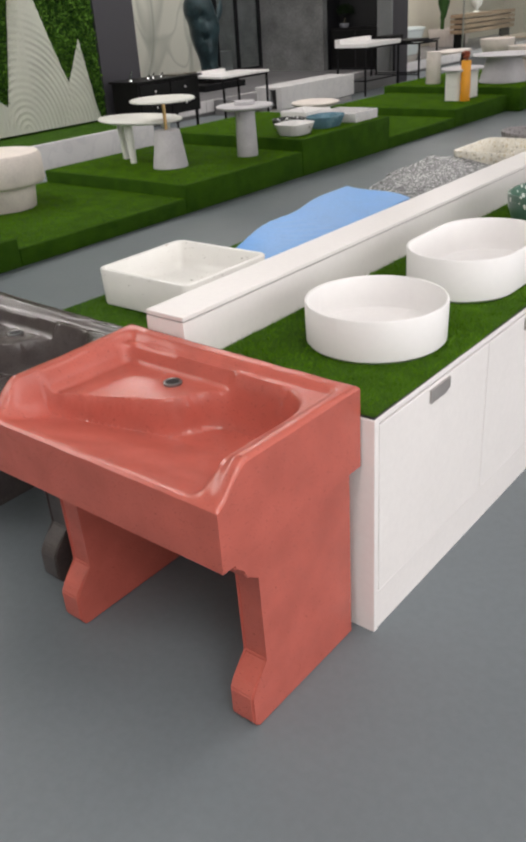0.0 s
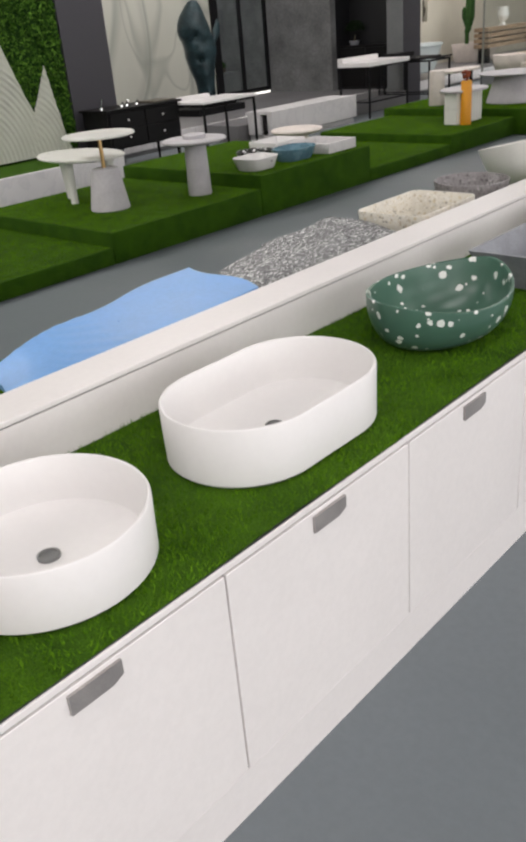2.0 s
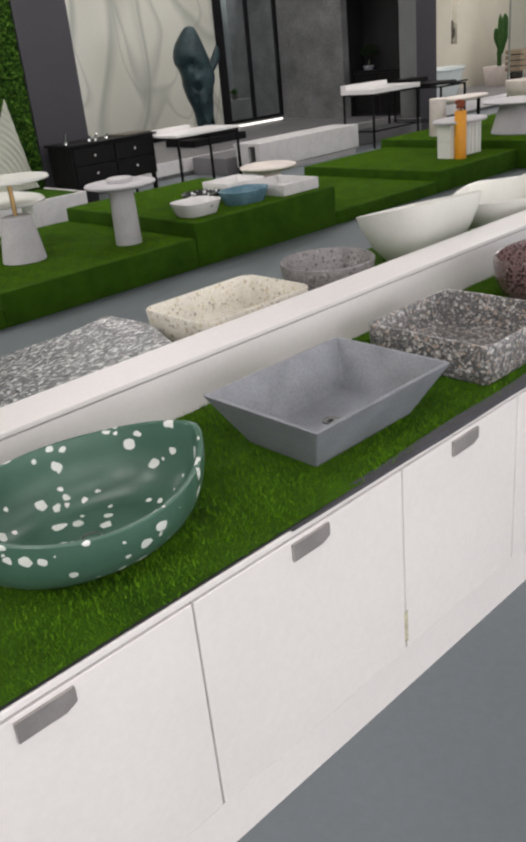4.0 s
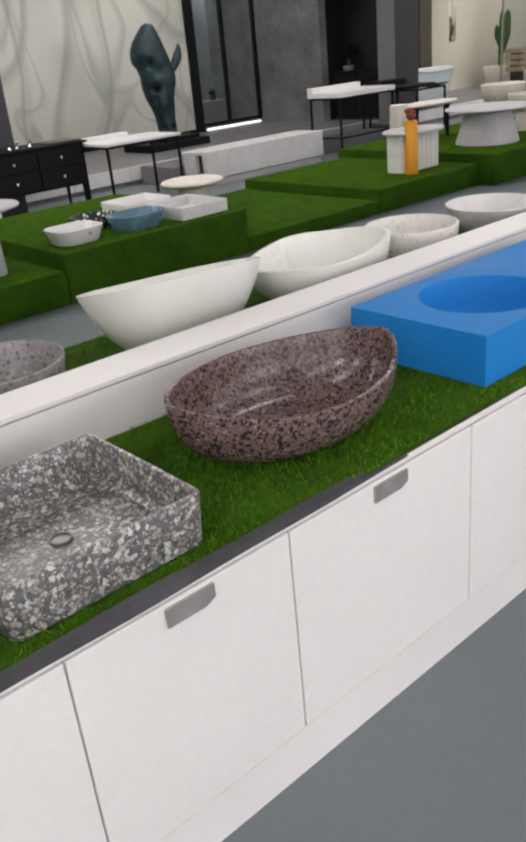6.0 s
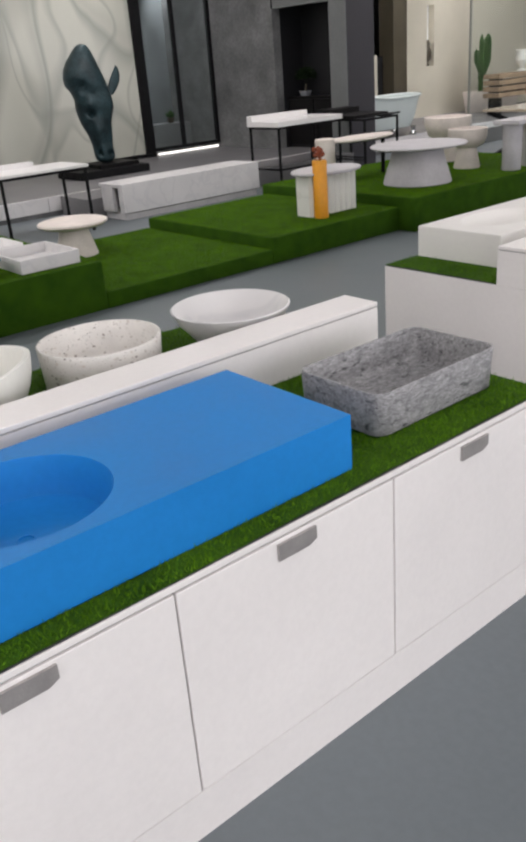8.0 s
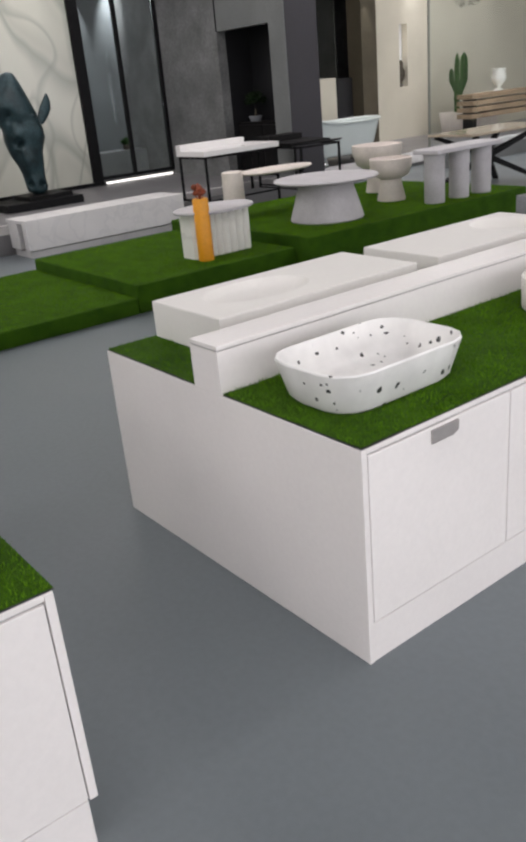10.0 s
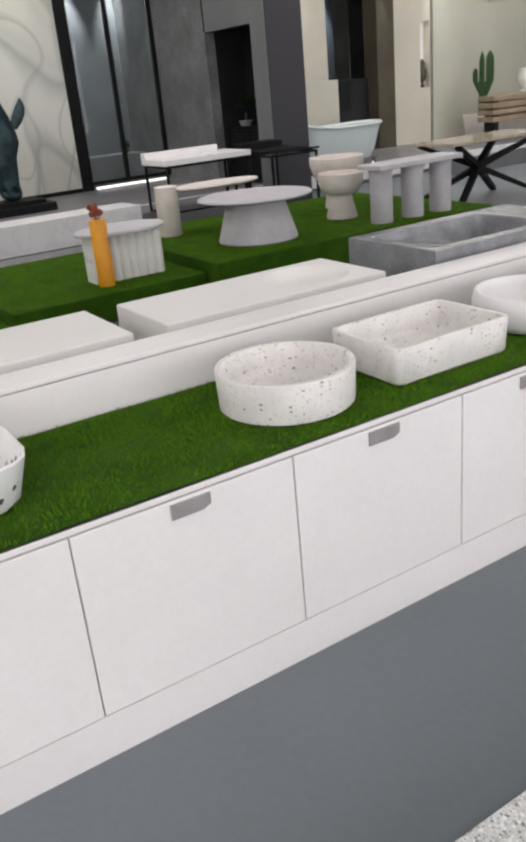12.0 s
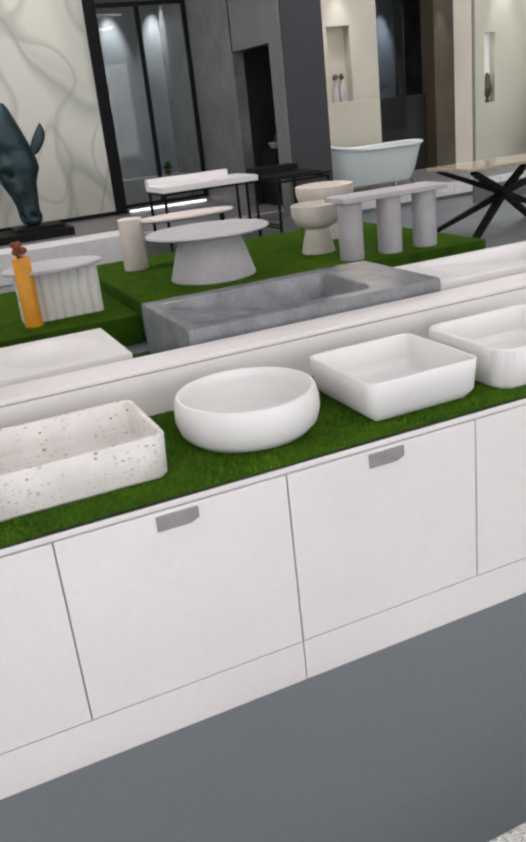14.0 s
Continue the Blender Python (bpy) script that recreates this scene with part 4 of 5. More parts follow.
rb = thing("ribbed_basin", (-1.2, 11.25, Z), "white ceramic basin with fine vertical ribs", "basin")
rg = []
for f, z in ((0.97, Z), (1.0, Z + 0.01), (1.0, 0.762), (0.985, 0.766), (0.93, 0.766), (0.915, 0.76), (0.9, Z + 0.04), (0.8, Z + 0.022), (0.1, Z + 0.02)):
    pts = rrect(0.19 * f, 0.21 * f, 0.05 * f, 24)
    rg.append([(-1.2 + x * (1 + (0.008 if k % 2 and 0.98 < f else 0)), 11.215 + y * (1 + (0.008 if k % 2 and 0.98 < f else 0)), z) for k, (x, y) in enumerate(pts)])
part("body", loft(rg), M_CERAMIC, rb, "", True)
drain(rb, -1.2, 11.215, Z + 0.021)

# ---- second counter, behind the divider ----


def slab_basin(x0, x1, y0, y1, z1, hole, depth, mat, label, oval=True):
    """A thick slab with a smooth hollow. hole: centre x, y, half x, half y."""
    t = thing("slab_basin", ((x0 + x1) / 2, (y0 + y1) / 2, Z), label, "basin")
    bm = bmesh.new()
    cx, cy, a, b = hole
    n = 64
    cir = []
    for i in range(n):
        q = 2 * math.pi * i / n
        e = 1.0 if oval else 0.16
        cir.append((a * math.copysign(abs(math.cos(q)) ** e, math.cos(q)), b * math.copysign(abs(math.sin(q)) ** e, math.sin(q))))
    rr = [[(cx + 1.05 * x, cy + 1.05 * y, z1) for x, y in cir], [(cx + 1.015 * x, cy + 1.015 * y, z1) for x, y in cir], [(cx + x, cy + y, z1 - 0.0015) for x, y in cir]]
    steps = [(1 - 0.06 * k, math.sin(math.pi / 2 * (k / 15) ** 0.62)) for k in range(1, 16)] if oval else ((0.985, 0.1), (0.96, 0.85), (0.9, 0.97), (0.1, 1.0))
    for s, d in steps:
        rr.append([(cx + x * s, cy + y * s, z1 - depth * d * (1.0 if oval else 0.54 + 0.46 * y * s / b)) for x, y in cir])
    loft(rr, bm, cap0=False)
    low, high = ([bm.verts.new((x, y, z)) for x, y in ((x0, y0), (x1, y0), (x1, y1), (x0, y1))] for z in (Z, z1))
    bm.faces.new(low[::-1])
    for i in range(4):
        bm.faces.new((low[i], low[(i + 1) % 4], high[(i + 1) % 4], high[i]))
    lips = [e for e in bm.edges if e.is_boundary]
    bmesh.ops.triangle_fill(bm, use_beauty=True, use_dissolve=False, edges=lips, normal=(0, 0, 1))
    bmesh.ops.bevel(bm, geom=[e for e in bm.edges if all(v in high for v in e.verts)], offset=0.003, segments=2, affect="EDGES")
    part("body", bm, mat, t, "", True)
    drain(t, cx, cy, z1 - depth, 0.018)
    return t


slab_basin(-2.215, -1.79, 8.135, 9.085, 0.781, (-2.02, 8.47, 0.145, 0.22), 0.075, M_SLAB, "thick white slab basin with a shallow oval hollow")
slab_basin(-2.205, -1.785, 9.205, 10.15, 0.779, (-1.995, 9.925, 0.165, 0.165), 0.085, M_SLAB, "thick white slab basin with an oval hollow")
slab_basin(-2.225, -1.69, 10.32, 11.29, 0.834, (-1.955, 10.705, 0.20, 0.345), 0.15, M_GREY_D, "dark grey stone trough sink with polished rim", False)
slab_basin(-2.14, -1.75, 11.335, 12.2, 0.80, (-1.95, 11.75, 0.15, 0.3), 0.08, M_CERAMIC, "white slab basin with rectangular hollow", False)


# ---- laundry sinks standing before the first counter ----
def laundry_sink(x0, x1, y0, y1, mat, label, left_leg, drop=0.0):
    """A cast washboard sink: sloping rim, deep bowl, ribbed board, two scrolled side legs."""
    t = thing("laundry_sink", ((x0 + x1) / 2, (y0 + y1) / 2, 0), label, "laundry sink", "cast stone laundry sinks")
    w, d = x1 - x0, y1 - y0

    def top(v):
        q = min(1.0, v / 0.20)
        return 0.664 - drop + 0.072 * q * q * (3 - 2 * q) - 0.010 * v

    def inside(x, y, xa, xb, ya, yb, r, soft):
        """How far a place lies inside a rounded outline, from 0 at the edge to 1."""
        qx, qy = abs(x - (xa + xb) / 2) - (xb - xa) / 2 + r, abs(y - (ya + yb) / 2) - (yb - ya) / 2 + r
        dist = math.hypot(max(qx, 0), max(qy, 0)) + min(max(qx, qy), 0) - r
        f = max(0.0, min(1.0, -dist / soft))
        return f * f * (3 - 2 * f)

    nx, ny = 96, 76
    bm = bmesh.new()
    up, lo = [], []
    for j in range(ny + 1):
        ru, rl = [], []
        for i in range(nx + 1):
            u, v = i / nx, j / ny
            x, y = u * w, v * d
            q = max(0.0, min(1.0, (0.66 - v) / 0.45))
            xa = w * max(0.03, 0.45 - 0.46 * q * q * (3 - 2 * q))
            pocket = inside(x, y, 0.028, w - 0.026, -0.2, d - 0.034, 0.035, 0.02)
            bowl = inside(x, y, xa, w - 0.05, -0.2, 0.86 * d, 0.13, 0.045)
            board = inside(x, y, 0.04, 0.62 * w, -0.2, 0.88 * d, 0.05, 0.03)
            edge = min(x, w - x, y, d - y)
            rise = min(1.0, v / 0.20)
            rise = rise * rise * (3 - 2 * rise)
            dips = (bowl * (0.066 * rise + 0.080 * min(1.0, v / 0.55)), board * 0.052 * rise, 0.0)
            inner = top(v) - 0.012 * rise - 0.003 * math.log(sum(math.exp(g / 0.003) for g in dips) / 3)
            z = top(v) + 0.012 * (1 - u) ** 1.5 * v ** 2
            z += pocket * (min(inner, z) - z) - 0.007 * max(0.0, 1 - edge / 0.009) ** 2
            z += 0.0016 * noise.noise(Vector((x * 14, y * 14, 3.0)))
            ru.append(bm.verts.new((x0 + x, y0 + y, z)))
            rl.append(bm.verts.new((x0 + x, y0 + y, 0.512)))
        up.append(ru)
        lo.append(rl)
    for g, flip in ((up, False), (lo, True)):
        for a, b in zip(g, g[1:]):
            for i in range(nx):
                f = (a[i], a[i + 1], b[i + 1], b[i])
                bm.faces.new(f[::-1] if flip else f)
    for j in range(ny):
        bm.faces.new((up[j + 1][0], up[j][0], lo[j][0], lo[j + 1][0]))
        bm.faces.new((up[j][nx], up[j + 1][nx], lo[j + 1][nx], lo[j][nx]))
    for i in range(nx):
        bm.faces.new((up[0][i], up[0][i + 1], lo[0][i + 1], lo[0][i]))
        bm.faces.new((up[ny][i + 1], up[ny][i], lo[ny][i], lo[ny][i + 1]))
    part("bowl", bm, mat, t, "", True)
    prof = [(y1 - 0.02, 0.0), (y1 - 0.02, 0.511), (y0 + 0.05, 0.511), (y0 + 0.052, 0.482), (y0 + 0.082, 0.468), (y0 + 0.086, 0.438), (y0 + 0.128, 0.42), (y0 + 0.134, 0.17), (y0 + 0.085, 0.125), (y0 + 0.07, 0.10), (y0 + 0.07, 0.025), (y0 + 0.085, 0.0)]
    for xa in (left_leg, x1 - 0.087):
        lb = loft([[(xa + dx, y, z) for y, z in prof] for dx in (0.0, 0.07)])
        bmesh.ops.bevel(lb, geom=[e for e in lb.edges], offset=0.004, segments=2, affect="EDGES")
        part("leg", lb, mat, t)
    dx, dy = x0 + w * 0.37, y0 + d * 0.74
    zd = 0.7286 - drop - 0.0525
    part("drain", lathe(dx, dy, [(0.024, zd - 0.012), (0.025, zd - 0.002), (0.02, zd), (0.017, zd - 0.006), (0.005, zd - 0.007)], 20), M_DRAIN, t, "chrome drain ring", True)
    part("drain_hole", lathe(dx, dy, [(0.0165, zd - 0.005), (0.0165, zd - 0.002), (0.004, zd - 0.0022)], 20), M_DARKROOM, t, "black drain opening", True)
    return t


laundry_sink(-1.74, -0.977, 0.872, 1.378, M_RED, "polished red cast stone laundry sink on scrolled legs", -1.685)
laundry_sink(-2.50, -1.80, 0.955, 1.45, M_UMBER, "dark brown cast stone laundry sink on scrolled legs", -2.42, 0.045)

# ---- low terrazzo plinth with a blue slab at the other side of the aisle ----
lp = thing("low_plinth", (0.3, 9.6, 0), "low grey-white speckled stone plinth on the floor", "plinth")
part("slab", box(-0.222, 0.28, 8.3, 10.9, 0.0, 0.10, 0.006), M_PLINTH, lp)
tagged(part("blue_slab", box(-0.172, 0.25, 9.47, 9.855, 0.1005, 0.14, 0.004), M_BLUE), "matt blue slab lying on the plinth", "slab")


# ---- things on the turf platforms ----
def stone_table(name, x, y, profile, mat, label, category, n=40, sx=1.0, sy=1.0):
    t = thing(name, (x, y, profile[0][1]), label, category)
    part("body", lathe(x, y, profile, n, None, sx, sy), mat, t, "", True)
    return t


t = thing("drum_stool", (-6.02, 3.86, 0.125), "cream stone drum stool with narrower foot", "stool")
part("foot", lathe(-6.02, 3.86, [(0.25, 0.125), (0.255, 0.13), (0.27, 0.30)], 40), M_CREAM, t, "", True)
part("top", lathe(-6.02, 3.86, [(0.27, 0.301), (0.34, 0.32), (0.36, 0.345), (0.355, 0.53), (0.335, 0.56), (0.28, 0.565)], 40), M_CREAM, t, "", True)

t = thing("side_table", (-6.0, 5.45, 0.228), "white oval side table on slim tapered legs", "table")
part("tabletop", lathe(-6.0, 5.45, [(0.40, 0.585), (0.47, 0.60), (0.475, 0.612), (0.46, 0.622), (0.1, 0.624)], 48, None, 1.0, 0.62), M_WARMWHITE, t, "", True)
for lx, ly in ((-6.28, 5.48), (-6.02, 5.33), (-5.75, 5.55)):
    part("leg", tube((lx, ly, 0.228), (lx - 0.02, ly, 0.60), 0.03, 12, None, 0.045), M_WARMWHITE, t, "", True)

t = thing("pedestal_table", (-5.52, 5.32, 0.228), "round white table on a gold stem and cone foot", "table")
part("tabletop", lathe(-5.56, 5.34, [(0.26, 0.785), (0.285, 0.79), (0.288, 0.80), (0.28, 0.81), (0.05, 0.811)], 44), M_WARMWHITE, t, "", True)
part("stem", tube((-5.54, 5.33, 0.54), (-5.55, 5.335, 0.785), 0.016, 12), M_GOLD, t, "brushed gold stem", True)
part("foot", lathe(-5.52, 5.32, [(0.155, 0.228), (0.16, 0.235), (0.112, 0.545), (0.105, 0.55)], 36), M_LILAC, t, "", True)

t = thing("pedestal_table", (-5.20, 6.03, 0.228), "pale grey round table on a thick column", "table")
part("column", lathe(-5.20, 6.03, [(0.098, 0.228), (0.1, 0.233), (0.088, 0.64)], 32), M_LILAC, t, "", True)
part("tabletop", lathe(-5.20, 6.03, [(0.2, 0.641), (0.262, 0.66), (0.265, 0.672), (0.255, 0.68), (0.1, 0.681)], 44), M_LILAC, t, "", True)
part("collar", lathe(-5.20, 6.03, [(0.095, 0.682), (0.095, 0.71), (0.085, 0.715), (0.02, 0.715)], 32), M_LILAC, t, "", True)

ZC = 0.340


def small_basin(x, y, hx, hy, r, h, mat, label, taper=0.03):
    t = thing("small_basin", (x, y, ZC), label, "basin")
    rings_ = [(a, b, c, z) for a, b, c, z in basin_rings(hx, hy, r, ZC, ZC + h, 0.012, 0.02, 0.006, taper, 0.02)]
    part("body", vessel(x, y, rings_, None, 8), mat, t, "", True)
    return t


b = small_basin(-5.08, 6.62, 0.16, 0.185, 0.10, 0.105, M_CERAMIC, "small white basin with a dark overflow hole")
part("overflow", lathe(-4.935, 6.66, [(0.012, ZC + 0.055), (0.012, ZC + 0.075)], 10), M_GAP, b, "dark overflow hole")
small_basin(-5.42, 6.98, 0.17, 0.18, 0.17, 0.085, M_BWCHIP, "black and white terrazzo bowl")
small_basin(-5.06, 7.12, 0.165, 0.225, 0.16, 0.11, M_TEALBOWL, "blue-grey glazed bowl basin", 0.045)
small_basin(-5.55, 7.45, 0.19, 0.22, 0.03, 0.11, M_CERAMIC, "white rectangular ceramic basin on turf", 0.01)
t = thing("stone_block", (-5.13, 7.62, ZC), "grey marble block sink", "sink")
part("body", vessel(-5.13, 7.62, basin_rings(0.25, 0.215, 0.006, ZC, 0.432, 0.02, 0.02, 0.003, 0.002, 0.01), None, 2), M_MARBLE, t)

t = thing("mushroom_stool", (-6.124, 8.44, 0.118), "cream stone mushroom-shaped stool", "stool")
part("foot", lathe(-6.124, 8.44, [(0.172, 0.118), (0.177, 0.125), (0.118, 0.335)], 36), M_CREAM, t, "", True)
part("top", lathe(-6.124, 8.44, [(0.125, 0.336), (0.255, 0.362), (0.288, 0.386), (0.283, 0.402), (0.245, 0.412), (0.05, 0.412)], 44), M_CREAM, t, "", True)

# fluted table with an orange column through it
t = thing("fluted_table", (-5.2, 10.5, 0.208), "white oval table with a fluted curved base", "table")
bm = bmesh.new()
outline = [(-5.33, 10.80), (-5.33, 10.225), (-5.17, 10.225)]
for k in range(49):
    f = k / 48
    outline.append((-5.160 + 0.026 * abs(math.sin(math.pi * 8 * f)) ** 0.7, 10.235 + 0.555 * f))
outline.append((-5.17, 10.80))
loft([[(x, y, z) for x, y in outline] for z in (0.2085, 0.556)], bm)
part("base", bm, M_WARMWHITE, t, "white fluted base")
part("tabletop", lathe(-5.23, 10.50, [(0.30, 0.557), (0.345, 0.563), (0.35, 0.577), (0.34, 0.587), (0.05, 0.588)], 48, None, 0.72, 1.02), M_LILAC, t, "", True)
o = thing("column_vase", (-5.075, 10.275, 0.208), "tall orange column vase with dried rust flowers", "vase")
part("column", lathe(-5.075, 10.275, [(0.062, 0.2085), (0.062, 0.68), (0.055, 0.69), (0.045, 0.685)], 28), M_ORANGE, o, "", True)
rng = random.Random(4)
for k in range(13):
    a, r = rng.uniform(0, 6.28), rng.uniform(0.01, 0.05)
    x, y, z = -5.075 + r * math.cos(a), 10.275 + r * math.sin(a), 0.69 + rng.uniform(0.02, 0.085)
    sb = tube((x * 0.5 - 5.075 * 0.5, y * 0.5 + 10.275 * 0.5, 0.66), (x, y, z), 0.003, 5)
    lathe(x, y, [(0.004, z - 0.016), (0.024, z), (0.020, z + 0.02), (0.004, z + 0.032)], 7, sb)
    part("flower", sb, M_RUST, o, "rust dried flower head")

ZE = 0.296
t = thing("cone_table", (-5.20, 11.70, ZE), "pale grey concrete table with a cone base", "table")
part("base", lathe(-5.20, 11.70, [(0.325, ZE), (0.33, ZE + 0.01), (0.235, 0.618)], 48), M_LILAC, t, "", True)
part("tabletop", lathe(-5.17, 11.68, [(0.30, 0.619), (0.46, 0.64), (0.475, 0.652), (0.465, 0.662), (0.05, 0.663)], 56, None, 0.95, 1.0), M_LILAC, t, "", True)

t = thing("oval_table", (-6.08, 11.75, ZE), "cream oval table on one thick cylinder leg", "table")
part("leg", lathe(-6.10, 11.34, [(0.10, ZE), (0.105, ZE + 0.01), (0.10, 0.72), (0.09, 0.725)], 32), M_CREAM, t, "", True)
part("tabletop", lathe(-6.05, 11.83, [(0.18, 0.67), (0.205, 0.685), (0.20, 0.70), (0.05, 0.701)], 48, None, 1.0, 2.1), M_CREAM, t, "", True)
part("rear_leg", tube((-6.05, 12.15, ZE), (-6.05, 12.15, 0.67), 0.022, 12), M_BLACK, t, "slim black leg", True)

t = thing("pedestal_bowl", (-5.38, 12.72, ZE), "cream stone hourglass planter bowl", "planter")
part("foot", lathe(-5.38, 12.72, [(0.135, ZE), (0.14, ZE + 0.01), (0.095, 0.50)], 36), M_CREAM, t, "", True)
part("bowl", lathe(-5.38, 12.72, [(0.105, 0.501), (0.165, 0.53), (0.20, 0.60), (0.205, 0.69), (0.195, 0.695), (0.185, 0.62), (0.05, 0.56)], 40), M_CREAM, t, "", True)
t = thing("pedestal_bowl", (-5.95, 13.12, ZE), "large cream stone bowl on a tapered foot", "planter")
part("foot", lathe(-5.95, 13.12, [(0.13, ZE), (0.10, 0.50)], 36), M_CREAM, t, "", True)
part("bowl", lathe(-5.95, 13.12, [(0.10, 0.501), (0.22, 0.58), (0.26, 0.70), (0.262, 0.77), (0.25, 0.775), (0.235, 0.72), (0.05, 0.62)], 40), M_CREAM, t, "", True)

t = thing("console_table", (-4.84, 13.07, ZE), "pale grey console table on three round columns", "table")
for y in (12.73, 13.08, 13.41):
    part("leg", lathe(-4.84, y, [(0.092, ZE), (0.095, ZE + 0.008), (0.095, 0.70), (0.105, 0.735)], 32), M_LILAC, t, "", True)
part("tabletop", box(-4.99, -4.69, 12.60, 13.54, 0.736, 0.778, 0.008), M_LILAC, t)


# ---- furniture in front of the raised floor ----
def leg_frame(parent, x0, x1, y0, y1, z, r=0.013, rail=True):
    for x in (x0, x1):
        for y in (y0, y1):
            part("leg", box(x - r, x + r, y - r, y + r, 0, z, 0.002, 1), M_BLACK, parent)
    if rail:
        for y in (y0, y1):
            part("rail", box(x0 + r, x1 - r, y - r, y + r, z - 0.026, z - 0.001), M_BLACK, parent)
        for x in (x0, x1):
            part("rail", box(x - r, x + r, y0 + r, y1 - r, z - 0.026, z - 0.001), M_BLACK, parent)


def washstand(x0, x1, y0, y1, z0, z1, up, y_up, label, low=0.0):
    t = thing("washstand", ((x0 + x1) / 2, (y0 + y1) / 2, 0), label, "washstand")
    part("top", box(x0, x1, y0, y1, z0, z1, 0.004), M_CERAMIC, t, "white basin top")
    part("upstand", box(x0, x0 + 0.10, y0, y_up, z1 + 0.0005, up, 0.004), M_CERAMIC, t, "white raised basin edge")
    leg_frame(t, x0 + 0.03, x1 - 0.03, y0 + 0.03, y1 - 0.03, z0 - 0.0005)
    if low:
        part("shelf_rail", box(x0 + 0.05, x1 - 0.05, y0 + 0.02, y0 + 0.04, low, low + 0.02), M_BLACK, t)
        part("shelf_rail", box(x1 - 0.04, x1 - 0.02, y0 + 0.05, y1 - 0.05, low, low + 0.02), M_BLACK, t)
    return t


washstand(-8.36, -7.76, 12.17, 13.28, 0.735, 0.795, 0.862, 13.13, "white slab washstand on slim black metal legs", 0.22)
t = thing("black_washstand", (-7.9, 13.65, 0), "black metal open washstand with rails", "washstand")
leg_frame(t, -8.30, -7.45, 13.36, 13.98, 0.72)
part("top", box(-8.34, -7.60, 13.33, 13.98, 0.721, 0.76, 0.004), M_BLACKWOOD, t)
part("towel_rail", tube((-7.42, 13.33, 0.745), (-7.42, 14.0, 0.745), 0.012), M_BLACK, t)
part("upstand", box(-8.36, -8.1, 13.40, 13.95, 0.761, 0.83, 0.004), M_BLACKWOOD, t)
for z in (0.22, 0.25):
    part("low_rail", tube((-8.3, 13.36, z), (-7.45, 13.36, z), 0.009), M_BLACK, t)
washstand(-8.20, -7.62, 8.50, 9.47, 0.64, 0.668, 0.715, 9.1, "thin white washstand on slim black legs")
t = thing("vanity_cabinet", (-8.25, 7.95, 0), "black vanity cabinet with two drawers and small white knobs", "cabinet")
part("body", box(-8.50, -8.04, 7.36, 8.48, 0.27, 0.69, 0.006), M_BLACKWOOD, t)
part("top", box(-8.52, -8.00, 7.33, 8.51, 0.691, 0.715, 0.004), M_BLACKWOOD, t)
for y0, y1 in ((7.39, 7.91), (7.93, 8.45)):
    for z0, z1 in ((0.30, 0.48), (0.49, 0.67)):
        d = part("drawer", box(-8.039, -8.022, y0, y1, z0, z1, 0.004), M_BLACKWOOD, t)
        for f in (0.5,):
            y = y0 + (y1 - y0) * f
            part("knob", lathe(-8.012, y, [(0.006, (z0 + z1) / 2 - 0.012), (0.012, (z0 + z1) / 2), (0.006, (z0 + z1) / 2 + 0.012)], 10), M_CERAMIC, d, "small white knob")
for x, y in ((-8.08, 7.40), (-8.08, 8.44), (-8.46, 7.40), (-8.46, 8.44)):
    part("leg", tube((x, y, 0), (x, y, 0.269), 0.014, 8, None, 0.024), M_BLACKWOOD, t)
tr = thing("tray", (-8.2, 8.3, 0.716), "dark tray on the vanity", "tray")
part("plate", box(-8.38, -8.06, 8.10, 8.48, 0.716, 0.732, 0.005), M_OLIVE, tr)
for k, (y, h) in enumerate(((7.42, 0.10), (7.72, 0.035), (7.80, 0.045), (7.95, 0.035))):
    f = thing("tap", (-8.2, y, 0.716), "small chrome tap fitting on the vanity", "tap", "tap fittings")
    part("base", lathe(-8.2, y, [(0.022, 0.7155), (0.02, 0.735)], 14), M_CHROME, f)
    part("spout", tube((-8.2, y, 0.736), (-8.17, y + 0.01, 0.736 + h), 0.01), M_CHROME, f)

# long pale stone bath bench
t = thing("stone_bench", (-8.0, 10.85, 0), "long pale marble bench sink with a shadow line", "bench")
part("plinth", box(-8.22, -7.80, 9.93, 11.79, 0, 0.062), M_MARBLE, t)
part("shadow_gap", box(-8.20, -7.83, 9.95, 11.77, 0.0625, 0.078), M_GAP, t, "dark shadow gap")
part("front", box(-7.86, -7.765, 9.90, 11.82, 0.0785, 0.386, 0.004), M_MARBLE, t)
part("top", box(-8.26, -7.861, 9.90, 11.82, 0.345, 0.380, 0.003), M_MARBLE, t)
part("end", box(-8.22, -7.99, 9.90, 9.95, 0.0785, 0.3445, 0.003), M_MARBLE, t)
part("back", box(-8.26, -8.222, 9.951, 11.82, 0.0785, 0.3445, 0.003), M_MARBLE, t)
t = thing("low_bench", (-8.55, 10.55, 0), "pale grey low stone step behind the bench", "step")
part("body", box(-8.95, -8.27, 9.75, 14.0, 0, 0.215, 0.004), M_RAISED, t)


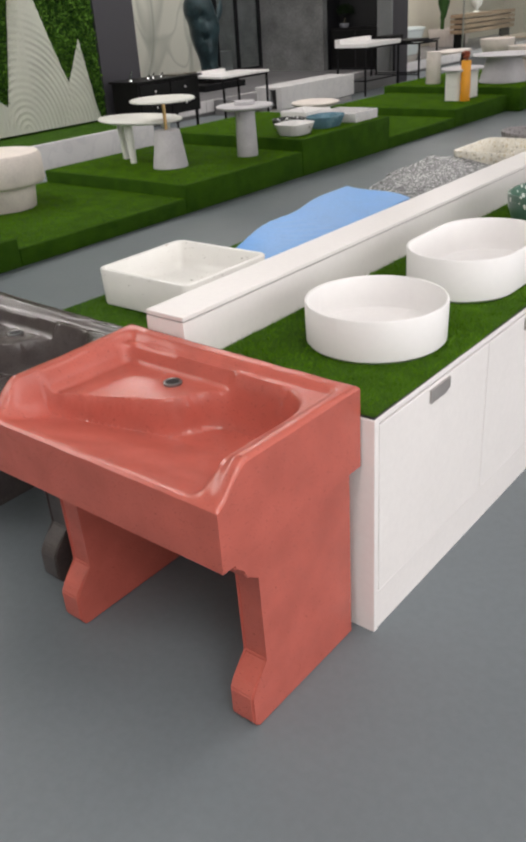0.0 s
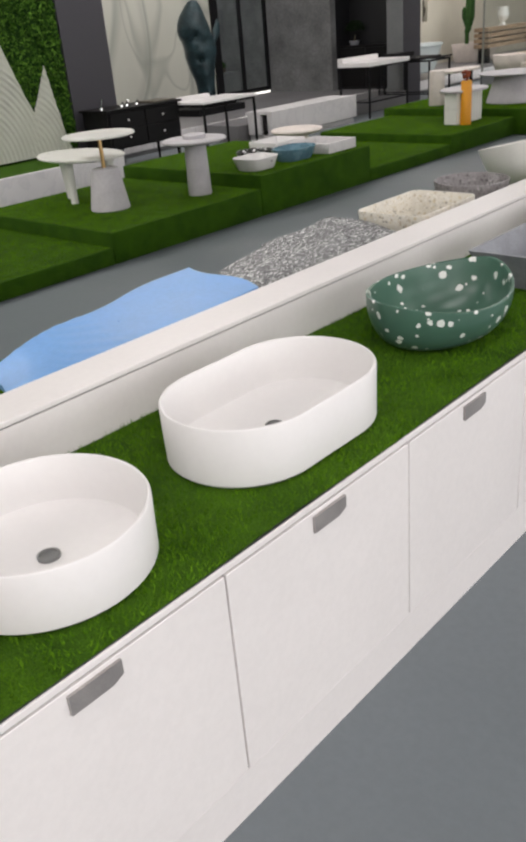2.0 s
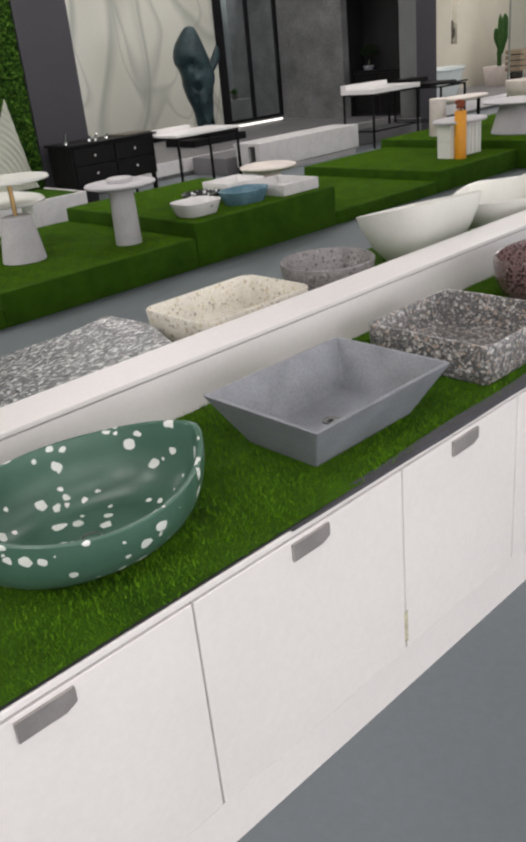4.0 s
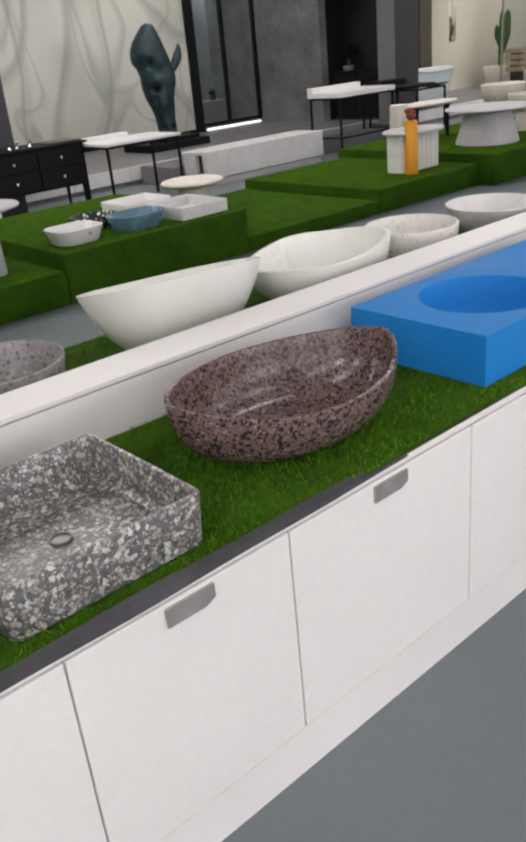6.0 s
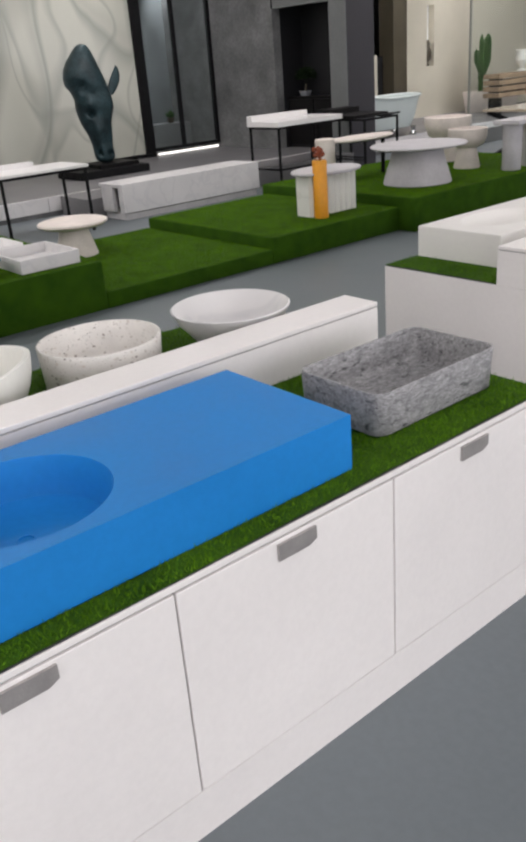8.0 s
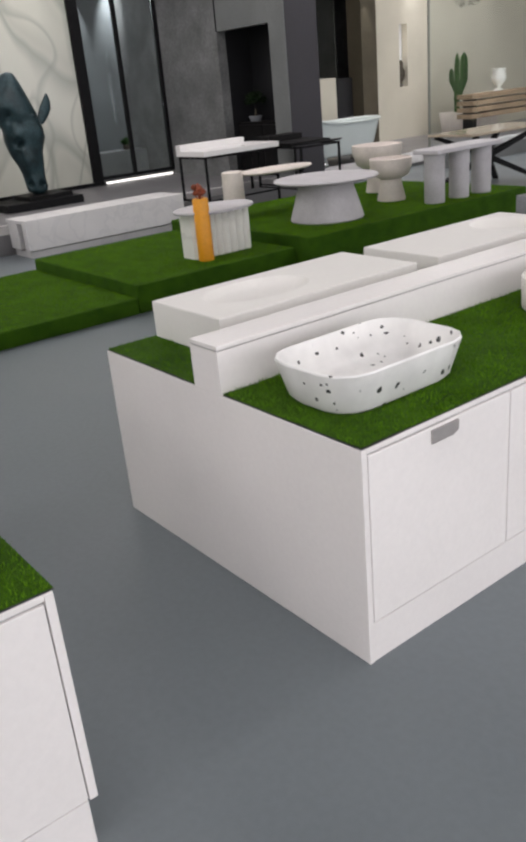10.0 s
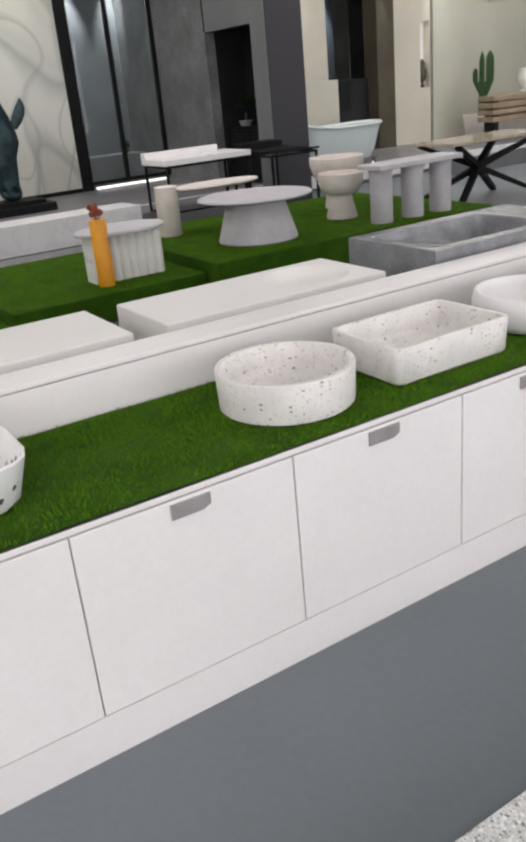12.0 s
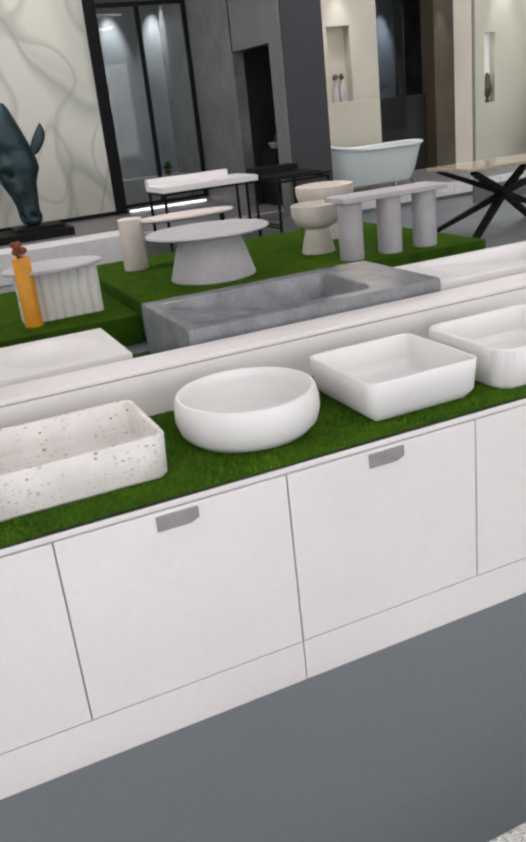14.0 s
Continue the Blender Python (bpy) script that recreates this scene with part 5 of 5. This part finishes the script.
# ---- horse head ----
def horse():
    """Neck, cheek and muzzle lofted down a leaning axis, ears added."""
    rows = [(1.86, 11.03, 0.02, 0.03), (1.84, 11.03, 0.07, 0.08), (1.77, 11.017, 0.125, 0.13), (1.65, 10.99, 0.20, 0.19), (1.55, 10.985, 0.245, 0.22), (1.46, 10.995, 0.27, 0.24), (1.37, 11.02, 0.283, 0.24),
            (1.29, 11.06, 0.257, 0.22), (1.19, 11.10, 0.258, 0.22), (1.06, 11.106, 0.27, 0.21), (0.98, 11.10, 0.245, 0.19), (0.89, 11.096, 0.214, 0.17), (0.73, 11.13, 0.167, 0.145), (0.63, 11.14, 0.145, 0.13), (0.55, 11.145, 0.137, 0.13), (0.46, 11.157, 0.14, 0.135), (0.41, 11.16, 0.125, 0.12), (0.374, 11.17, 0.07, 0.08)]
    n = 60
    fine = []
    for p, q in zip(rows, rows[1:]):
        fine += [tuple(p[k] + (q[k] - p[k]) * f / 4 for k in range(4)) for f in range(4)]
    fine.append(rows[-1])
    # hollows (+) and swellings (-) of the face: y, z, depth, reach
    marks = ((10.935, 1.02, 0.075, 0.05), (10.86, 1.34, 0.06, 0.07), (10.98, 0.50, 0.05, 0.035), (11.13, 0.49, 0.05, 0.035), (10.93, 1.13, -0.03, 0.06), (11.05, 0.80, -0.02, 0.10), (10.80, 1.50, -0.02, 0.12), (10.97, 1.24, 0.02, 0.05), (10.88, 0.88, 0.03, 0.06))
    rings_ = []
    for z, y, hy, hx in fine:
        ring_ = []
        for i in range(n):
            a = 2 * math.pi * i / n
            c, s = math.cos(a), math.sin(a)
            ridge = 1 + 0.10 * math.exp(-((abs(s) - 0.55) ** 2) / 0.03) * (0.5 < z < 1.35) - 0.10 * math.exp(-(((z - 1.02) / 0.07) ** 2 + ((c - 0.7) / 0.3) ** 2))
            px, py = -10.25 + hx * c * ridge, y + hy * s * ridge
            if c > -0.3:
                along = py + 0.6 * (px + 10.05)
                push = sum(1.5 * d * math.exp(-((along - my) ** 2 + (z - mz) ** 2) / (r * r)) for my, mz, d, r in marks)
                px, py = px - 0.85 * push, py + 0.5 * push
            ring_.append((px, py, z))
        rings_.append(ring_)
    bm = loft(rings_)
    for x, y, lean in ((-10.18, 11.32, 0.15), (-10.42, 11.13, 0.05)):
        er = []
        for f, w in ((0, 0.05), (0.2, 0.075), (0.45, 0.085), (0.7, 0.065), (0.9, 0.03), (1.0, 0.006)):
            z = 1.22 + 0.36 * f
            er.append([(x + 0.45 * w * math.cos(2 * math.pi * i / 12), y + lean * math.sin(f * 1.5) + w * math.sin(2 * math.pi * i / 12), z) for i in range(12)])
        loft(er, bm)
    return bm


hb = thing("sculpture_plinth", (-10.2, 11.2, 0.22), "low black plinth under the sculpture", "plinth")
part("block", box(-10.55, -9.85, 10.55, 11.60, 0.2205, 0.32, 0.006), M_BLACK, hb)
part("plate", box(-10.45, -9.95, 10.9, 11.5, 0.3205, 0.372, 0.004), M_BLACKWOOD, hb)
tagged(part("horse_head_statue", horse(), M_BRONZE, None, "", True), "green-black bronze horse head statue, muzzle down", "statue")

# ---- second bay ----
t = thing("bathtub", (-9.15, 15.6, 0.22), "pale freestanding slipper bathtub on chrome claw feet", "bathtub")


def tub_lift(u, v, z):
    f = max(0.0, (z - 0.36) / 0.47)
    return f * f * (0.13 * max(0.0, -v / 0.85) ** 1.8 + 0.02 * max(0.0, v / 0.85) ** 3)


part("shell", vessel(-9.2, 15.53, [(0.20, 0.55, 0.18, 0.34), (0.25, 0.62, 0.22, 0.36), (0.30, 0.70, 0.27, 0.50), (0.335, 0.77, 0.31, 0.72), (0.35, 0.80, 0.33, 0.79), (0.38, 0.83, 0.36, 0.80), (0.385, 0.835, 0.365, 0.815), (0.37, 0.82, 0.35, 0.83), (0.33, 0.78, 0.31, 0.81), (0.28, 0.70, 0.26, 0.55), (0.18, 0.52, 0.16, 0.40), (0.05, 0.2, 0.04, 0.39)], tub_lift, 10), painted("pale_aqua_enamel", (0.66, 0.72, 0.71, 1), 0.2, 0.02, 3, 0.0), t, "", True)
for x, y in ((-8.98, 15.12), (-8.98, 16.12), (-9.42, 15.12), (-9.42, 16.12)):
    part("foot", lathe(x, y, [(0.05, 0.2205), (0.055, 0.25), (0.025, 0.29), (0.045, 0.36)], 12), M_CHROME, t, "chrome claw foot", True)
# table on crossed black beams
t = thing("cross_leg_table", (-6.32, 15.45, 0), "cream stone slab table on crossed black metal beams", "table")
part("tabletop", box(-6.66, -5.98, 14.72, 16.25, 0.672, 0.702, 0.004), M_TABLESTONE, t, "polished cream-brown stone top")
for sx, sy in ((1, 1), (1, -1), (-1, 1), (-1, -1)):
    for name, zt, ex, ey in (("leg", 0.0, 0.36, 0.66), ("arm", 0.671, 0.30, 0.62)):
        a, b = Vector((-6.33 + sx * ex, 15.45 + sy * ey, zt)), Vector((-6.33, 15.45, 0.375))
        q = (b - a).to_track_quat("Z", "Y")
        bm = loft([[p + q @ Vector((u * 0.034, v * 0.034, 0)) for u, v in ((1, 1), (-1, 1), (-1, -1), (1, -1))] for p in (a, a + (b - a) * 0.985)])
        for vert in bm.verts:
            vert.co.z = max(vert.co.z, 0.001) if name == "leg" else min(vert.co.z, 0.6715)
        part(name, bm, M_BLACK, t)
part("hub", box(-6.375, -6.285, 15.405, 15.495, 0.33, 0.42, 0.01), M_BLACK, t)

# frameless glass partition before the beige room
gp = thing("glass_partition", (-8.25, 18.3, 0), "clear frameless glass partition before the beige room", "glass partition")
pane = part("pane", box(-8.255, -8.245, 16.60, 20.4, 0.225, 3.4), M_GLASS, gp)
pane.visible_shadow = False
part("edge_seal", box(-8.262, -8.238, 16.565, 16.595, 0.225, 3.4), M_SEAL, gp, "grey-green edge seal")
part("floor_rail", box(-8.27, -8.23, 16.56, 20.4, 0.0, 0.22), M_GREYPANEL, gp)

# cactus planter and wooden bench in the beige room
t = thing("planter", (-10.4, 20.3, 0.22), "cream stone planter with a tall cactus", "planter")
part("pot", vessel(-10.4, 20.2, basin_rings(0.32, 0.55, 0.05, 0.2205, 0.62, 0.03, 0.28, 0.01, 0.05, 0.02), None, 4), M_CREAM, t, "", True)
part("soil", box(-10.66, -10.14, 19.72, 20.68, 0.52, 0.56), M_OLIVE, t, "dark soil")
cb = bmesh.new()


def cactus_limb(pts, r, bm):
    rr = []
    for k, p in enumerate(pts):
        f = k / (len(pts) - 1)
        w = r * (1.0 if f < 0.8 else math.sqrt(max(0.02, 1 - ((f - 0.8) / 0.2) ** 2)))
        rr.append([(p[0] + w * (1 + 0.16 * math.cos(8 * q)) * math.cos(q), p[1] + w * (1 + 0.16 * math.cos(8 * q)) * math.sin(q), p[2]) for q in [2 * math.pi * i / 32 for i in range(32)]])
    loft(rr, bm)


cactus_limb([(-10.4, 19.83, 0.55 + 0.11 * k) for k in range(11)], 0.042, cb)
cactus_limb([(-10.4, 19.83 + 0.20 * min(1, k / 4), 0.85 + 0.08 * k) for k in range(11)], 0.062, cb)
cactus_limb([(-10.4, 19.83 - 0.16 * min(1, k / 4), 0.95 + 0.055 * k) for k in range(9)], 0.04, cb)
part("cactus", cb, M_LEAF, t, "tall green branching cactus", True)
t = thing("wood_bench", (-9.6, 20.6, 0.22), "pale slatted wooden bench", "bench")
for k in range(4):
    part("slat", box(-9.85, -9.50, 19.15, 22.0, 0.53 + 0.11 * k, 0.61 + 0.11 * k, 0.004), M_WOOD, t)
for y in (19.3, 21.8):
    part("post", box(-9.80, -9.55, y - 0.04, y + 0.04, 0.2205, 0.94), M_BLACKWOOD, t, "dark upright")
t = thing("urn", (-9.66, 20.1, 0.945), "white classical urn standing on the wooden bench", "urn")
part("body", lathe(-9.66, 20.1, [(0.09, 0.945), (0.09, 0.965), (0.04, 0.99), (0.05, 1.03), (0.12, 1.10), (0.14, 1.18), (0.11, 1.26), (0.13, 1.32), (0.11, 1.325), (0.08, 1.26)], 28), M_WARMWHITE, t, "", True)
# Bonsai leaves and pot are coloured darker to stand in the recess's shade.
t = thing("bonsai", (-9.66, 14.42, 0.95), "small bonsai on the cabinet, leaves and pot darkened for shade", "plant")
part("pot", lathe(-9.66, 14.42, [(0.07, 0.9505), (0.10, 1.02), (0.095, 1.025), (0.03, 1.0)], 20), M_GREY, t, "pale pot, greyed to paint in shade", True)
part("trunk", tube((-9.66, 14.42, 1.0), (-9.64, 14.42, 1.12), 0.016, 8, None, 0.010), M_OLIVE, t)
bv, bf = [], []
rq = random.Random(11)
for k in range(700):
    a, e, rad = rq.uniform(0, 6.28), rq.uniform(-0.5, 1.4), rq.uniform(0.06, 0.17)
    cc = Vector((-9.64 + rad * 1.15 * math.cos(a) * math.cos(e), 14.42 + rad * 0.9 * math.sin(a) * math.cos(e), 1.24 + rad * 0.7 * math.sin(e)))
    dd = Vector((rq.gauss(0, 1), rq.gauss(0, 1), rq.gauss(0, 1))).normalized() * 0.018
    ww = dd.cross(Vector((rq.gauss(0, 1), rq.gauss(0, 1), rq.gauss(0, 1)))).normalized() * 0.008
    i = len(bv)
    bv += [cc - dd, cc + ww, cc + dd, cc - ww]
    bf.append((i, i + 1, i + 2, i + 3))
bmh = bpy.data.meshes.new("crown")
bmh.from_pydata(bv, [], bf)
bmh.materials.append(M_BONSAI)
bo = new("crown", bmh)
bo.parent = t
bo.matrix_parent_inverse = Matrix.Translation(-world_of(t))
t = thing("potted_plant", (-12.4, 13.75, 0.62), "small potted green plant on the shower ledge", "plant")
part("pot", lathe(-12.4, 13.75, [(0.05, 0.6205), (0.065, 0.70), (0.06, 0.705), (0.02, 0.69)], 16), M_OLIVE, t, "", True)
lv, lf = [], []
rr = random.Random(7)
for k in range(90):
    a, e, s = rr.uniform(0, 6.28), rr.uniform(0.2, 1.4), rr.uniform(0.06, 0.14)
    c = Vector((-12.4, 13.75, 0.70))
    d = Vector((math.cos(a) * math.cos(e), math.sin(a) * math.cos(e), math.sin(e)))
    w = d.cross(Vector((0, 0, 1))).normalized() * s * 0.22
    i = len(lv)
    lv += [c, c + d * s * 0.6 + w, c + d * s, c + d * s * 0.6 - w]
    lf.append((i, i + 1, i + 2, i + 3))
lm = bpy.data.meshes.new("leaves")
lm.from_pydata(lv, [], lf)
lm.materials.append(M_LEAF)
lo_ = new("leaves", lm)
lo_.parent = t
lo_.matrix_parent_inverse = Matrix.Translation(-world_of(t))

# dark leafy sprig hanging in the beige room
t = thing("hanging_plant", (-10.6, 20.35, 3.3), "dark trailing plant hung from a thin wire", "plant")
part("wire", tube((-10.6, 20.35, 2.75), (-10.6, 20.35, CEIL), 0.004, 6), M_BLACK, t)
part("basket", lathe(-10.6, 20.35, [(0.03, 2.60), (0.13, 2.64), (0.17, 2.72), (0.16, 2.725), (0.12, 2.66), (0.02, 2.63)], 20), M_OLIVE, t, "dark woven basket", True)
hv, hf = [], []
rh = random.Random(21)
for k in range(260):
    a, r, z = rh.uniform(0, 6.28), rh.uniform(0.03, 0.24), rh.uniform(2.44, 2.80)
    c = Vector((-10.6 + r * math.cos(a), 20.35 + r * math.sin(a), z + 0.08 * (0.24 - r)))
    d = Vector((math.cos(a), math.sin(a), rh.uniform(-0.9, 0.2))).normalized() * rh.uniform(0.03, 0.06)
    w = d.cross(Vector((rh.gauss(0, 1), rh.gauss(0, 1), 1))).normalized() * 0.011
    i = len(hv)
    hv += [c, c + d * 0.5 + w, c + d, c + d * 0.5 - w]
    hf.append((i, i + 1, i + 2, i + 3))
hm = bpy.data.meshes.new("foliage")
hm.from_pydata(hv, [], hf)
hm.materials.append(M_BONSAI)
ho = new("foliage", hm)
ho.parent = t
ho.matrix_parent_inverse = Matrix.Translation(-world_of(t))
